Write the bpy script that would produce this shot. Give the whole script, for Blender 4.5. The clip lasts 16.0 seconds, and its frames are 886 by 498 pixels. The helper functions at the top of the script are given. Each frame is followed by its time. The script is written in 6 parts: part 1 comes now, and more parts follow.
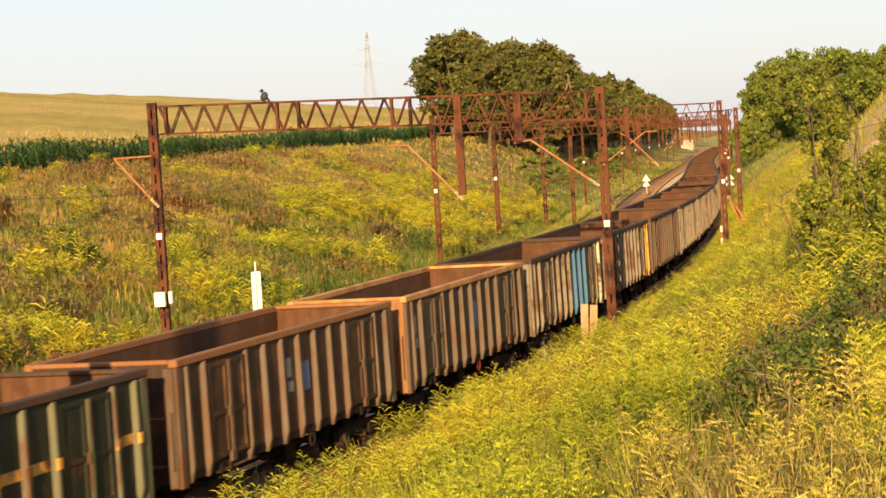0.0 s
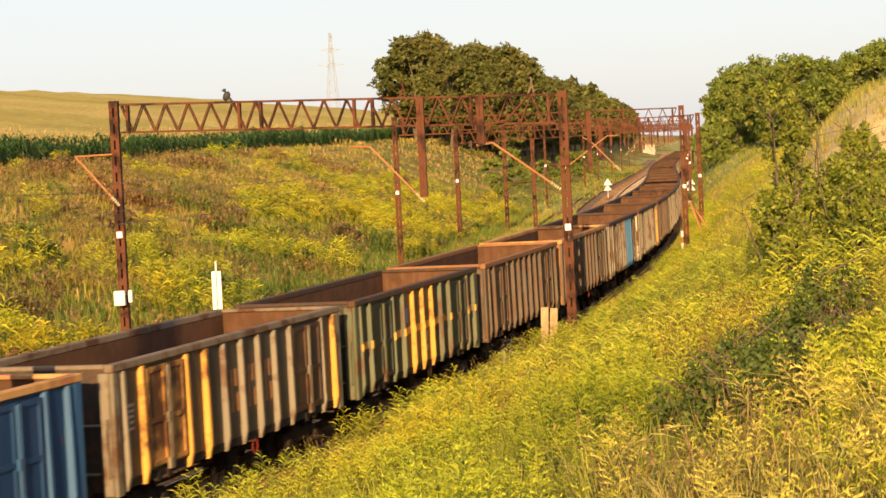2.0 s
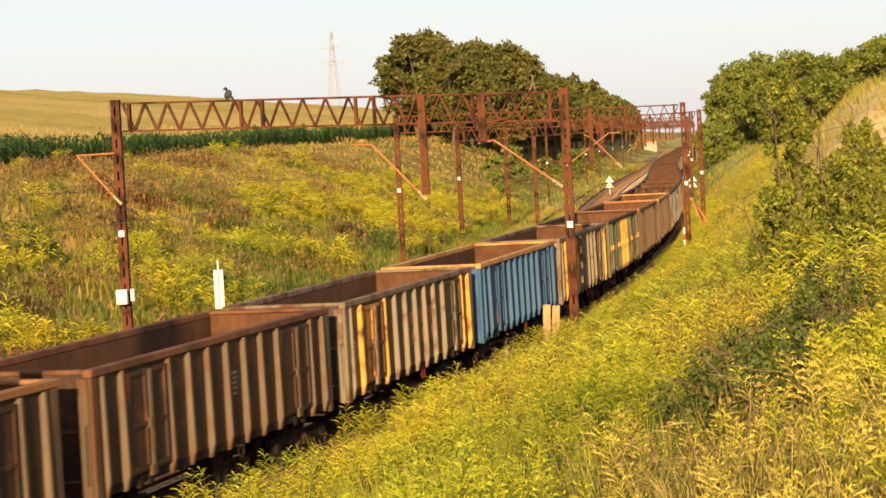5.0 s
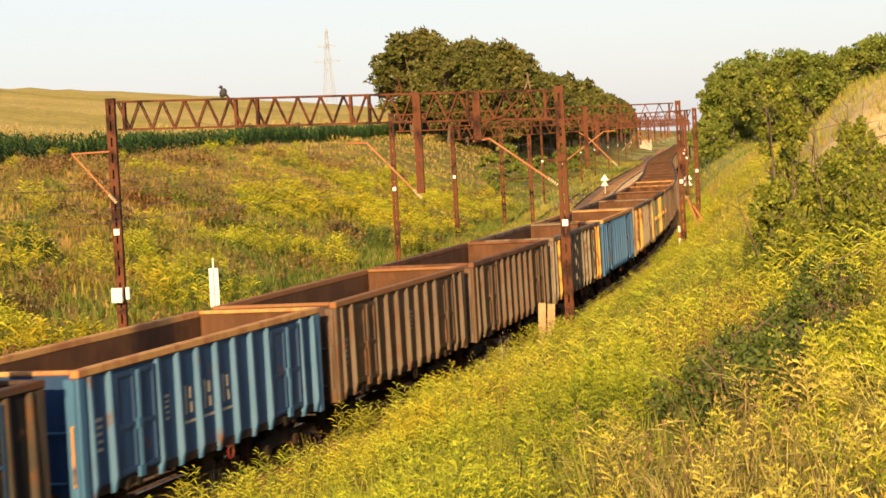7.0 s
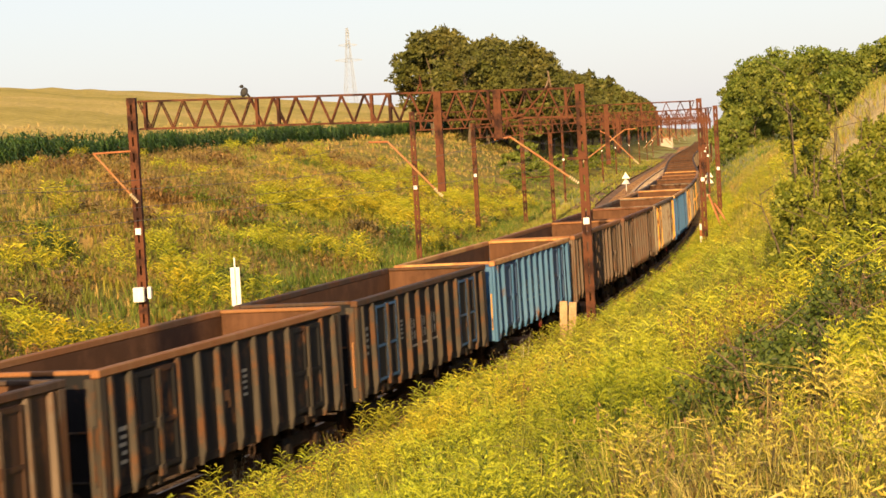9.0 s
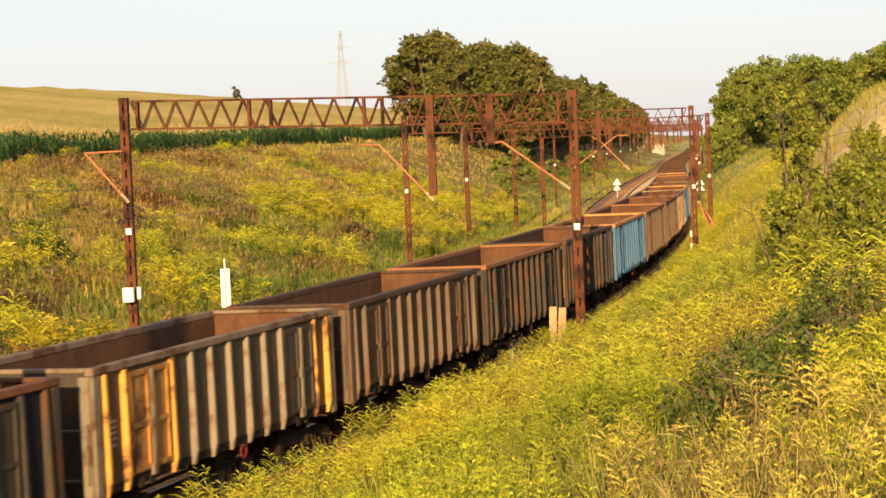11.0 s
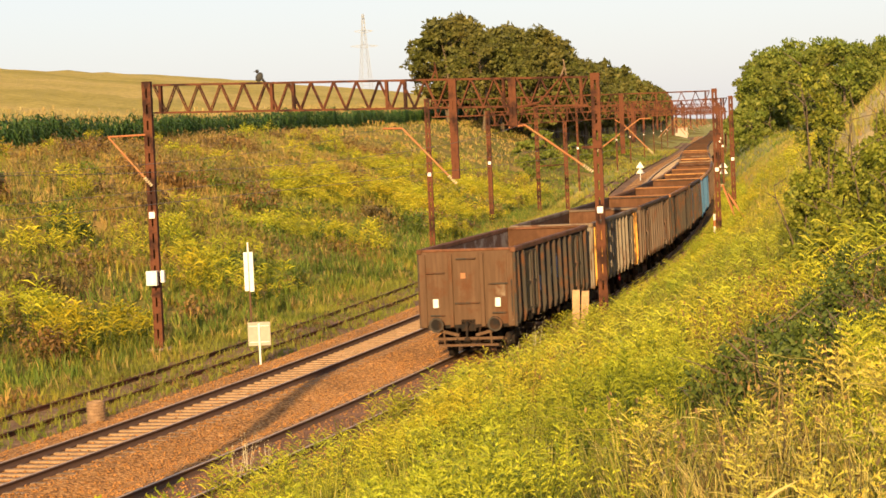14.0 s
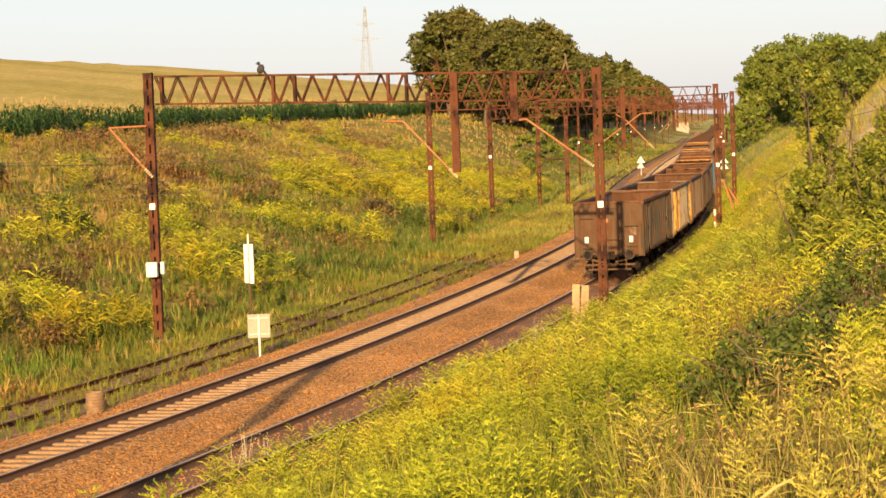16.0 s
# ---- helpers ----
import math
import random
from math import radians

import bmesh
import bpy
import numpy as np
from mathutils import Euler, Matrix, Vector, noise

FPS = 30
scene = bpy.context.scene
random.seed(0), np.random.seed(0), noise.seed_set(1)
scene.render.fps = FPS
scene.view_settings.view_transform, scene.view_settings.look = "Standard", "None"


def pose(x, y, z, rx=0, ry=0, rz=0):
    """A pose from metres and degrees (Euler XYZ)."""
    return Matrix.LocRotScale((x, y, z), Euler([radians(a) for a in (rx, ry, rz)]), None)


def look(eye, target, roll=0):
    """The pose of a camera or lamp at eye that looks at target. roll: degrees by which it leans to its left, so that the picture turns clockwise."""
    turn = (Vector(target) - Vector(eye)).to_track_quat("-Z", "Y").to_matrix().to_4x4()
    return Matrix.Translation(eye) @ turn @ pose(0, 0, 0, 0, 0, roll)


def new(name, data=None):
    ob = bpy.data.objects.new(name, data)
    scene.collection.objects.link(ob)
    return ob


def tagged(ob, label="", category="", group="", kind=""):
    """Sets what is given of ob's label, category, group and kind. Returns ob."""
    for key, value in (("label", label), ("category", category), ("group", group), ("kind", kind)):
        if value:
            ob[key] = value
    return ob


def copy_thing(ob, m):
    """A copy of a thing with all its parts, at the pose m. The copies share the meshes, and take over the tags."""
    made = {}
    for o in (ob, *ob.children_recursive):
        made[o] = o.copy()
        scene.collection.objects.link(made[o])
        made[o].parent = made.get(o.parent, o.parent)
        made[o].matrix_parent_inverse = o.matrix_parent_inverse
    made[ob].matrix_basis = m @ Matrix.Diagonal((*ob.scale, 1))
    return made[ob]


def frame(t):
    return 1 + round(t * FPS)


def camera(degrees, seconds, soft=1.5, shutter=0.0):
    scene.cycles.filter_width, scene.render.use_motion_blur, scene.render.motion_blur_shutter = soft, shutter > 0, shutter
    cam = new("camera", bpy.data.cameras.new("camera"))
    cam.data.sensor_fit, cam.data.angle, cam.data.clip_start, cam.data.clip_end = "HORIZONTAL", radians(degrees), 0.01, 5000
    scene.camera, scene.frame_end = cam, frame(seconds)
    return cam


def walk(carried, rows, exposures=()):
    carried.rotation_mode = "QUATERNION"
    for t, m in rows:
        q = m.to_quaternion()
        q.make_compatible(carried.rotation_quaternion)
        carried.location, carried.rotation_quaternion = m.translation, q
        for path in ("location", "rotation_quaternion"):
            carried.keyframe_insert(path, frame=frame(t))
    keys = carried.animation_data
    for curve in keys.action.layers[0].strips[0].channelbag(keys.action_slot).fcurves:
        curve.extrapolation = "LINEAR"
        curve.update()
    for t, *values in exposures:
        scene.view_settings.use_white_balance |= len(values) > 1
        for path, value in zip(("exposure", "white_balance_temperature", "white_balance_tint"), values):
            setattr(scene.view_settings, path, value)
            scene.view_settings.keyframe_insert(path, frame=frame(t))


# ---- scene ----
cam = camera(21.88, 16.0, soft=1.6, shutter=0.3)
EYE_Z = 6.71
TURNS = [
    (0, -2.536, 3.489, 0.114),
    (0.5, -2.588, 3.312, 0.009),
    (1, -2.549, 3.176, -0.473),
    (1.5, -2.511, 3.061, -0.744),
    (2, -2.540, 2.810, -0.834),
    (2.5, -2.563, 2.982, -0.821),
    (3, -2.591, 3.013, -0.813),
    (3.5, -2.609, 3.157, -0.864),
    (4, -2.568, 3.079, -0.761),
    (6.5, -2.644, 2.905, -0.882),
    (7, -2.642, 3.014, -0.913),
    (7.5, -2.758, 3.055, -0.694),
    (8, -2.789, 3.177, -0.567),
    (8.5, -2.750, 3.286, -0.446),
    (9, -2.650, 3.192, -0.390),
    (11.5, -2.561, 2.410, -0.630),
    (12, -2.610, 2.516, -0.564),
    (12.5, -2.804, 2.602, -0.463),
    (13, -2.849, 2.556, -0.190),
    (13.5, -2.896, 2.702, -0.038),
    (14, -2.953, 2.526, -0.026),
    (14.5, -3.026, 2.393, -0.075),
    (15, -3.050, 2.363, -0.073),
    (15.5, -3.099, 2.331, -0.044),
    (16, -3.117, 2.127, -0.000),
]
walk(cam, [(t, pose(0, 0, EYE_Z, 90 + p, r, y)) for t, p, r, y in TURNS])

# world and sun: low evening sun behind the camera
SUN_AZ, SUN_EL = 6.2, 13.5       # the shadows' heading and the sun's height, degrees
world = bpy.data.worlds.new("world")
scene.world = world
world.use_nodes = True
wn = world.node_tree
sky = wn.nodes.new("ShaderNodeTexSky")
sky.sky_type = 'NISHITA'
sky.sun_disc = False
sky.sun_elevation = radians(SUN_EL)
sky.sun_rotation = radians(180 + SUN_AZ)
sky.dust_density = 1.0
sky.ozone_density = 2.0
sky.air_density = 1.0
bg = wn.nodes["Background"]
bg.inputs["Strength"].default_value = 0.09
haze = wn.nodes.new("ShaderNodeMix")          # thin evening haze over the whole sky
haze.data_type = 'RGBA'
haze.inputs[0].default_value = 0.7
haze.inputs[7].default_value = (4.1, 3.92, 4.25, 1)
wn.links.new(sky.outputs["Color"], haze.inputs[6])
wn.links.new(haze.outputs[2], bg.inputs["Color"])
sun = new("sun", bpy.data.lights.new("sun", 'SUN'))
sun.data.energy = 5.25
sun.data.angle = radians(0.45)
sun.data.color = (1.0, 0.678, 0.325)
az, el = radians(SUN_AZ), radians(SUN_EL)
sun.matrix_basis = look((0, 0, 60), (math.sin(az) * math.cos(el), math.cos(az) * math.cos(el), 60 - math.sin(el)))
scene.view_settings.exposure = 1.2

# ---- materials ----
MATS = {}


def nodes_of(name):
    m = bpy.data.materials.new(name)
    m.use_nodes = True
    MATS[name] = m
    nt = m.node_tree
    return m, nt, nt.nodes["Principled BSDF"]


def link(nt, a, b):
    nt.links.new(a, b)


def noise_node(nt, scale, detail=4, rough=0.6, coord=None):
    n = nt.nodes.new("ShaderNodeTexNoise")
    n.inputs["Scale"].default_value = scale
    n.inputs["Detail"].default_value = detail
    n.inputs["Roughness"].default_value = rough
    if coord is not None:
        link(nt, coord, n.inputs["Vector"])
    return n


def ramp(nt, fac, stops):
    r = nt.nodes.new("ShaderNodeValToRGB")
    e = r.color_ramp.elements
    while len(e) < len(stops):
        e.new(0.5)
    for i, (p, c) in enumerate(stops):
        e[i].position = p
        e[i].color = (*c, 1)
    link(nt, fac, r.inputs["Fac"])
    return r


def mix(nt, fac, a, b, kind='MIX'):
    n = nt.nodes.new("ShaderNodeMix")
    n.data_type = 'RGBA'
    n.blend_type = kind
    for sock, v in ((n.inputs[0], fac), (n.inputs[6], a), (n.inputs[7], b)):
        if hasattr(v, "is_output"):
            link(nt, v, sock)
        elif isinstance(v, tuple):
            sock.default_value = (*v, 1)
        else:
            sock.default_value = v
    return n.outputs[2]


def bump(nt, bsdf, height, strength, dist):
    b = nt.nodes.new("ShaderNodeBump")
    b.inputs["Strength"].default_value = strength
    b.inputs["Distance"].default_value = dist
    link(nt, height, b.inputs["Height"])
    link(nt, b.outputs["Normal"], bsdf.inputs["Normal"])


def shifted(nt, amount=40.0):
    """Object coordinates moved by the object's own random number."""
    tc = nt.nodes.new("ShaderNodeTexCoord")
    oi = nt.nodes.new("ShaderNodeObjectInfo")
    mu = nt.nodes.new("ShaderNodeMath")
    mu.operation = 'MULTIPLY'
    mu.inputs[1].default_value = amount
    link(nt, oi.outputs["Random"], mu.inputs[0])
    ad = nt.nodes.new("ShaderNodeVectorMath")
    ad.operation = 'ADD'
    link(nt, tc.outputs["Object"], ad.inputs[0])
    link(nt, mu.outputs[0], ad.inputs[1])
    return ad.outputs[0], oi.outputs["Random"]


def worn_paint(name, colour, rust=(0.075, 0.032, 0.014), amount=0.45, rough=0.6, dust=0.25, gloss=None):
    """Old paint on steel: rust patches, streaks that run down, dust."""
    m, nt, b = nodes_of(name)
    co, rnd = shifted(nt)
    big = noise_node(nt, 1.3, 5, 0.65, co)
    mp = nt.nodes.new("ShaderNodeMapping")
    mp.inputs["Scale"].default_value = (9, 9, 0.7)
    link(nt, co, mp.inputs["Vector"])
    streak = noise_node(nt, 1.2, 4, 0.6, mp.outputs["Vector"])
    fine = noise_node(nt, 28, 3, 0.6, co)
    dark = tuple(c * 0.55 for c in colour)
    tone = mix(nt, streak.outputs["Fac"], dark, tuple(min(1, c * 1.35) for c in colour))
    rmix = ramp(nt, big.outputs["Fac"], [(max(0.02, 0.62 - amount * 0.45), (0, 0, 0)), (max(0.1, 0.72 - amount * 0.4), (1, 1, 1))])
    rcol = mix(nt, fine.outputs["Fac"], tuple(c * 0.6 for c in rust), tuple(c * 1.5 for c in rust))
    c1 = mix(nt, rmix.outputs["Color"], tone, rcol)
    dm = ramp(nt, streak.outputs["Fac"], [(0.45, (0, 0, 0)), (0.85, (dust, dust, dust))])
    c2 = mix(nt, dm.outputs["Color"], c1, (0.15, 0.108, 0.07))
    link(nt, c2, b.inputs["Base Color"])
    b.inputs["Roughness"].default_value = max(rough, 0.75) if gloss is None else gloss
    b.inputs["Specular IOR Level"].default_value = 0.15 if gloss is None else 0.26
    bump(nt, b, big.outputs["Fac"], 0.25, 0.03)
    return m


def leafy(name, a, b_, c, trans=0.25, rough=0.6):
    """Leaves and blades: the tone differs from piece to piece."""
    m, nt, b = nodes_of(name)
    g = nt.nodes.new("ShaderNodeNewGeometry")
    tc = nt.nodes.new("ShaderNodeTexCoord")
    big = noise_node(nt, 0.35, 3, 0.6, tc.outputs["Object"])
    r = ramp(nt, g.outputs["Random Per Island"], [(0.0, a), (0.55, b_), (1.0, c)])
    v = ramp(nt, big.outputs["Fac"], [(0.3, (0.65, 0.65, 0.65)), (0.7, (1.25, 1.25, 1.2))])
    col = mix(nt, 1.0, r.outputs["Color"], v.outputs["Color"], 'MULTIPLY')
    wide = noise_node(nt, 0.13, 4, 0.6, tc.outputs["Object"])
    h = ramp(nt, wide.outputs["Fac"], [(0.36, (0.78, 0.9, 0.8)), (0.5, (1.0, 1.0, 1.0)), (0.62, (1.12, 0.97, 0.82))])
    col = mix(nt, 1.0, col, h.outputs["Color"], 'MULTIPLY')
    link(nt, col, b.inputs["Base Color"])
    b.inputs["Roughness"].default_value = rough
    b.inputs["Specular IOR Level"].default_value = 0.2
    if trans:
        t = nt.nodes.new("ShaderNodeBsdfTranslucent")
        link(nt, col, t.inputs["Color"])
        ms = nt.nodes.new("ShaderNodeMixShader")
        ms.inputs[0].default_value = trans
        link(nt, b.outputs[0], ms.inputs[1])
        link(nt, t.outputs[0], ms.inputs[2])
        link(nt, ms.outputs[0], nt.nodes["Material Output"].inputs["Surface"])
    return m


def grainy(name, stops, scale, fine=60, strength=0.4, dist=0.03, rough=0.9, big=None):
    """Earth, stone, concrete: patches and grain."""
    m, nt, b = nodes_of(name)
    co, rnd = shifted(nt, 10)
    n = noise_node(nt, scale, 6, 0.65, co)
    f = noise_node(nt, fine, 3, 0.7, co)
    r = ramp(nt, n.outputs["Fac"], stops)
    v = ramp(nt, f.outputs["Fac"], [(0.3, (0.6, 0.6, 0.6)), (0.7, (1.35, 1.35, 1.35))])
    col = mix(nt, 1.0, r.outputs["Color"], v.outputs["Color"], 'MULTIPLY')
    if big:
        l = noise_node(nt, big, 3, 0.6, co)
        w = ramp(nt, l.outputs["Fac"], [(0.35, (0.7, 0.7, 0.7)), (0.65, (1.2, 1.2, 1.2))])
        col = mix(nt, 1.0, col, w.outputs["Color"], 'MULTIPLY')
    link(nt, col, b.inputs["Base Color"])
    b.inputs["Roughness"].default_value = rough
    b.inputs["Specular IOR Level"].default_value = 0.2
    bump(nt, b, f.outputs["Fac"], strength, dist)
    return m


def plain(name, colour, rough=0.6, metal=0.0):
    m, nt, b = nodes_of(name)
    co, rnd = shifted(nt, 10)
    n = noise_node(nt, 9, 4, 0.6, co)
    c = mix(nt, n.outputs["Fac"], tuple(x * 0.75 for x in colour), tuple(min(1, x * 1.2) for x in colour))
    link(nt, c, b.inputs["Base Color"])
    b.inputs["Roughness"].default_value = rough
    b.inputs["Metallic"].default_value = metal
    return m


worn_paint("rusty_steel", (0.026, 0.010, 0.007), rust=(0.085, 0.030, 0.014), amount=0.5, rough=0.8, dust=0.03)
worn_paint("rusty_bright", (0.33, 0.13, 0.055), (0.24, 0.09, 0.035), 0.5, 0.75, 0.3)
worn_paint("arm_orange", (0.30, 0.145, 0.06), (0.26, 0.10, 0.04), 0.35, 0.7, 0.3)
# side paints: the shade on the flat panels is put into these darker colours
worn_paint("wagon_brown_shaded", (0.036, 0.017, 0.0105), amount=0.2, dust=0.1, gloss=0.52)
worn_paint("wagon_grey_shaded", (0.037, 0.029, 0.022), amount=0.18, dust=0.1, gloss=0.52)
worn_paint("wagon_dark", (0.008, 0.008, 0.010), amount=0.1, dust=0.03)
worn_paint("wagon_blue", (0.009, 0.036, 0.105), amount=0.06, dust=0.06, gloss=0.52)
worn_paint("wagon_lightblue", (0.05, 0.12, 0.21), amount=0.1, dust=0.08, gloss=0.52)
worn_paint("wagon_green", (0.013, 0.016, 0.010), amount=0.15, dust=0.08, gloss=0.52)
# rib paints: sunlight caught by the ribs is put into these lighter colours
worn_paint("rib_brown_lit", (0.084, 0.055, 0.036), amount=0.3, dust=0.3, gloss=0.52)
worn_paint("rib_grey_lit", (0.165, 0.133, 0.095), amount=0.25, dust=0.4, gloss=0.52)
worn_paint("rib_dark", (0.040, 0.034, 0.028), amount=0.3, dust=0.25)
worn_paint("rib_blue", (0.024, 0.082, 0.19), amount=0.06, dust=0.1, gloss=0.52)
worn_paint("rib_lightblue", (0.036, 0.110, 0.22), amount=0.08, dust=0.12, gloss=0.52)
worn_paint("rib_green", (0.088, 0.09, 0.048), amount=0.25, dust=0.4, gloss=0.52)
worn_paint("ochre", (0.55, 0.27, 0.055), amount=0.25, dust=0.15)
worn_paint("ochre_dull", (0.34, 0.165, 0.045), amount=0.4, dust=0.15)
worn_paint("cream", (0.52, 0.42, 0.28), amount=0.2, dust=0.2)
worn_paint("rim_rust", (0.23, 0.11, 0.045), (0.20, 0.085, 0.032), 0.4, 0.75, 0.3)
worn_paint("rim_ochre", (0.46, 0.25, 0.085), (0.30, 0.13, 0.05), 0.35, 0.75, 0.3)
worn_paint("rim_grey", (0.17, 0.125, 0.085), amount=0.3, dust=0.4)
worn_paint("rim_dull", (0.055, 0.035, 0.025), amount=0.3, dust=0.2)
worn_paint("rim_red", (0.14, 0.058, 0.03), amount=0.35, dust=0.25)
worn_paint("inner_rust", (0.098, 0.046, 0.024), rust=(0.066, 0.031, 0.016), amount=0.4, rough=0.9, dust=0.06)
worn_paint("inner_dusty", (0.10, 0.055, 0.038), rust=(0.22, 0.19, 0.17), amount=0.3, rough=0.9, dust=0.1)
# black undergear, lowered further so the colour holds the shade under the wagons
worn_paint("under_black", (0.012, 0.010, 0.009), (0.028, 0.015, 0.009), 0.35, 0.85, 0.06)
worn_paint("end_brown", (0.088, 0.050, 0.028), amount=0.2, dust=0.12)
worn_paint("red_part", (0.14, 0.015, 0.012), amount=0.2)
plain("white_paint", (0.60, 0.58, 0.54))
plain("mark_white", (0.28, 0.25, 0.20))
plain("mark_blue", (0.10, 0.16, 0.34))
plain("mark_orange", (0.26, 0.10, 0.03))
plain("mark_green", (0.16, 0.32, 0.10))
plain("board_back", (0.27, 0.235, 0.19))
plain("glass_white", (0.75, 0.73, 0.68), 0.25)
plain("rail_side", (0.085, 0.040, 0.020), 0.85)
plain("rail_head", (0.40, 0.27, 0.17), 0.5, 0.4)
plain("wire", (0.10, 0.08, 0.06), 0.6)
# pale bluish tone paints the distance haze into the steel
plain("pylon_hazed_steel", (0.24, 0.27, 0.33), 0.7)
plain("feather", (0.015, 0.014, 0.013), 0.7)
grainy("concrete_sleeper", [(0.3, (0.19, 0.12, 0.066)), (0.7, (0.31, 0.205, 0.118))], 4, 40)
grainy("old_gravel", [(0.3, (0.12, 0.062, 0.03)), (0.5, (0.21, 0.115, 0.058)), (0.7, (0.36, 0.22, 0.12))], 3, 18, 0.9, 0.06, 0.9, 0.25)
grainy("old_sleeper", [(0.3, (0.07, 0.045, 0.03)), (0.7, (0.15, 0.10, 0.065))], 4, 40)
grainy("concrete", [(0.3, (0.25, 0.18, 0.115)), (0.7, (0.38, 0.29, 0.20))], 5, 50)
grainy("drum_concrete", [(0.3, (0.14, 0.085, 0.05)), (0.7, (0.26, 0.17, 0.10))], 6, 50)
grainy("ballast", [(0.38, (0.12, 0.048, 0.012)), (0.5, (0.42, 0.19, 0.048)), (0.62, (0.70, 0.37, 0.12))], 11, 16, 0.9, 0.06, 0.9, 0.25)
grainy("ballast_dark", [(0.25, (0.10, 0.05, 0.028)), (0.7, (0.27, 0.135, 0.07))], 9, 22, 0.9, 0.06, 0.9, 0.25)
grainy("stone", [(0.25, (0.20, 0.085, 0.022)), (0.75, (0.48, 0.23, 0.07))], 2, 20)
grainy("bark", [(0.3, (0.06, 0.045, 0.03)), (0.7, (0.14, 0.105, 0.07))], 6, 40)
grainy("weathered_wood", [(0.3, (0.25, 0.155, 0.08)), (0.7, (0.40, 0.27, 0.155))], 3, 30)

grainy("dry_turf", [(0.3, (0.34, 0.25, 0.09)), (0.5, (0.46, 0.34, 0.14)), (0.7, (0.56, 0.43, 0.2))], 0.5, 9)
grainy("turf", [(0.3, (0.17, 0.17, 0.035)), (0.5, (0.25, 0.235, 0.05)), (0.7, (0.33, 0.27, 0.08))], 0.5, 9)

# goldenrod, grass, corn, trees
leafy("goldenrod_leaf", (0.06, 0.095, 0.010), (0.155, 0.20, 0.019), (0.29, 0.31, 0.03), 0.25)
leafy("goldenrod_plume", (0.26, 0.275, 0.02), (0.38, 0.38, 0.028), (0.54, 0.50, 0.042), 0.25)
leafy("slope_plume", (0.27, 0.29, 0.024), (0.37, 0.375, 0.034), (0.49, 0.465, 0.046), 0.25)
leafy("drift_plume", (0.26, 0.26, 0.018), (0.37, 0.345, 0.024), (0.53, 0.46, 0.032), 0.25)
leafy("grass_green", (0.11, 0.135, 0.016), (0.21, 0.215, 0.032), (0.36, 0.31, 0.055), 0.3)
leafy("grass_dry", (0.32, 0.21, 0.06), (0.48, 0.34, 0.10), (0.64, 0.48, 0.17), 0.3)
leafy("straw", (0.42, 0.32, 0.075), (0.58, 0.45, 0.12), (0.74, 0.59, 0.20), 0.32)
leafy("faded_plume", (0.40, 0.325, 0.05), (0.54, 0.44, 0.072), (0.69, 0.56, 0.12), 0.28)
leafy("faded_leaf", (0.18, 0.155, 0.03), (0.30, 0.25, 0.05), (0.45, 0.35, 0.085), 0.28)
leafy("slope_russet", (0.15, 0.105, 0.035), (0.20, 0.14, 0.045), (0.26, 0.18, 0.06), 0.15)
leafy("slope_dry", (0.30, 0.21, 0.065), (0.37, 0.265, 0.085), (0.45, 0.33, 0.115), 0.3)
leafy("slope_green", (0.15, 0.165, 0.022), (0.205, 0.21, 0.032), (0.27, 0.25, 0.045), 0.3)
leafy("weed_brown", (0.07, 0.05, 0.02), (0.15, 0.095, 0.035), (0.25, 0.155, 0.06), 0.1)
leafy("pale_sprig", (0.35, 0.27, 0.17), (0.48, 0.40, 0.28), (0.62, 0.55, 0.42), 0.1)
leafy("bush_leaf", (0.04, 0.06, 0.012), (0.08, 0.11, 0.02), (0.15, 0.17, 0.035))
leafy("verge_grass", (0.19, 0.19, 0.032), (0.255, 0.245, 0.045), (0.33, 0.30, 0.065), 0.25)
leafy("grass_lush", (0.06, 0.095, 0.014), (0.105, 0.15, 0.022), (0.17, 0.20, 0.035), 0.22)
leafy("sapling_leaf", (0.09, 0.115, 0.012), (0.18, 0.195, 0.022), (0.30, 0.29, 0.045), 0.3)
leafy("corn_leaf", (0.025, 0.065, 0.015), (0.06, 0.12, 0.025), (0.13, 0.19, 0.045))
leafy("corn_tassel", (0.30, 0.22, 0.08), (0.40, 0.31, 0.12), (0.50, 0.41, 0.18), 0.1)
leafy("tree_leaf", (0.070, 0.070, 0.017), (0.105, 0.102, 0.024), (0.150, 0.138, 0.036), 0.3)
leafy("tree_leaf_light", (0.08, 0.105, 0.016), (0.14, 0.165, 0.025), (0.21, 0.22, 0.045), 0.3)


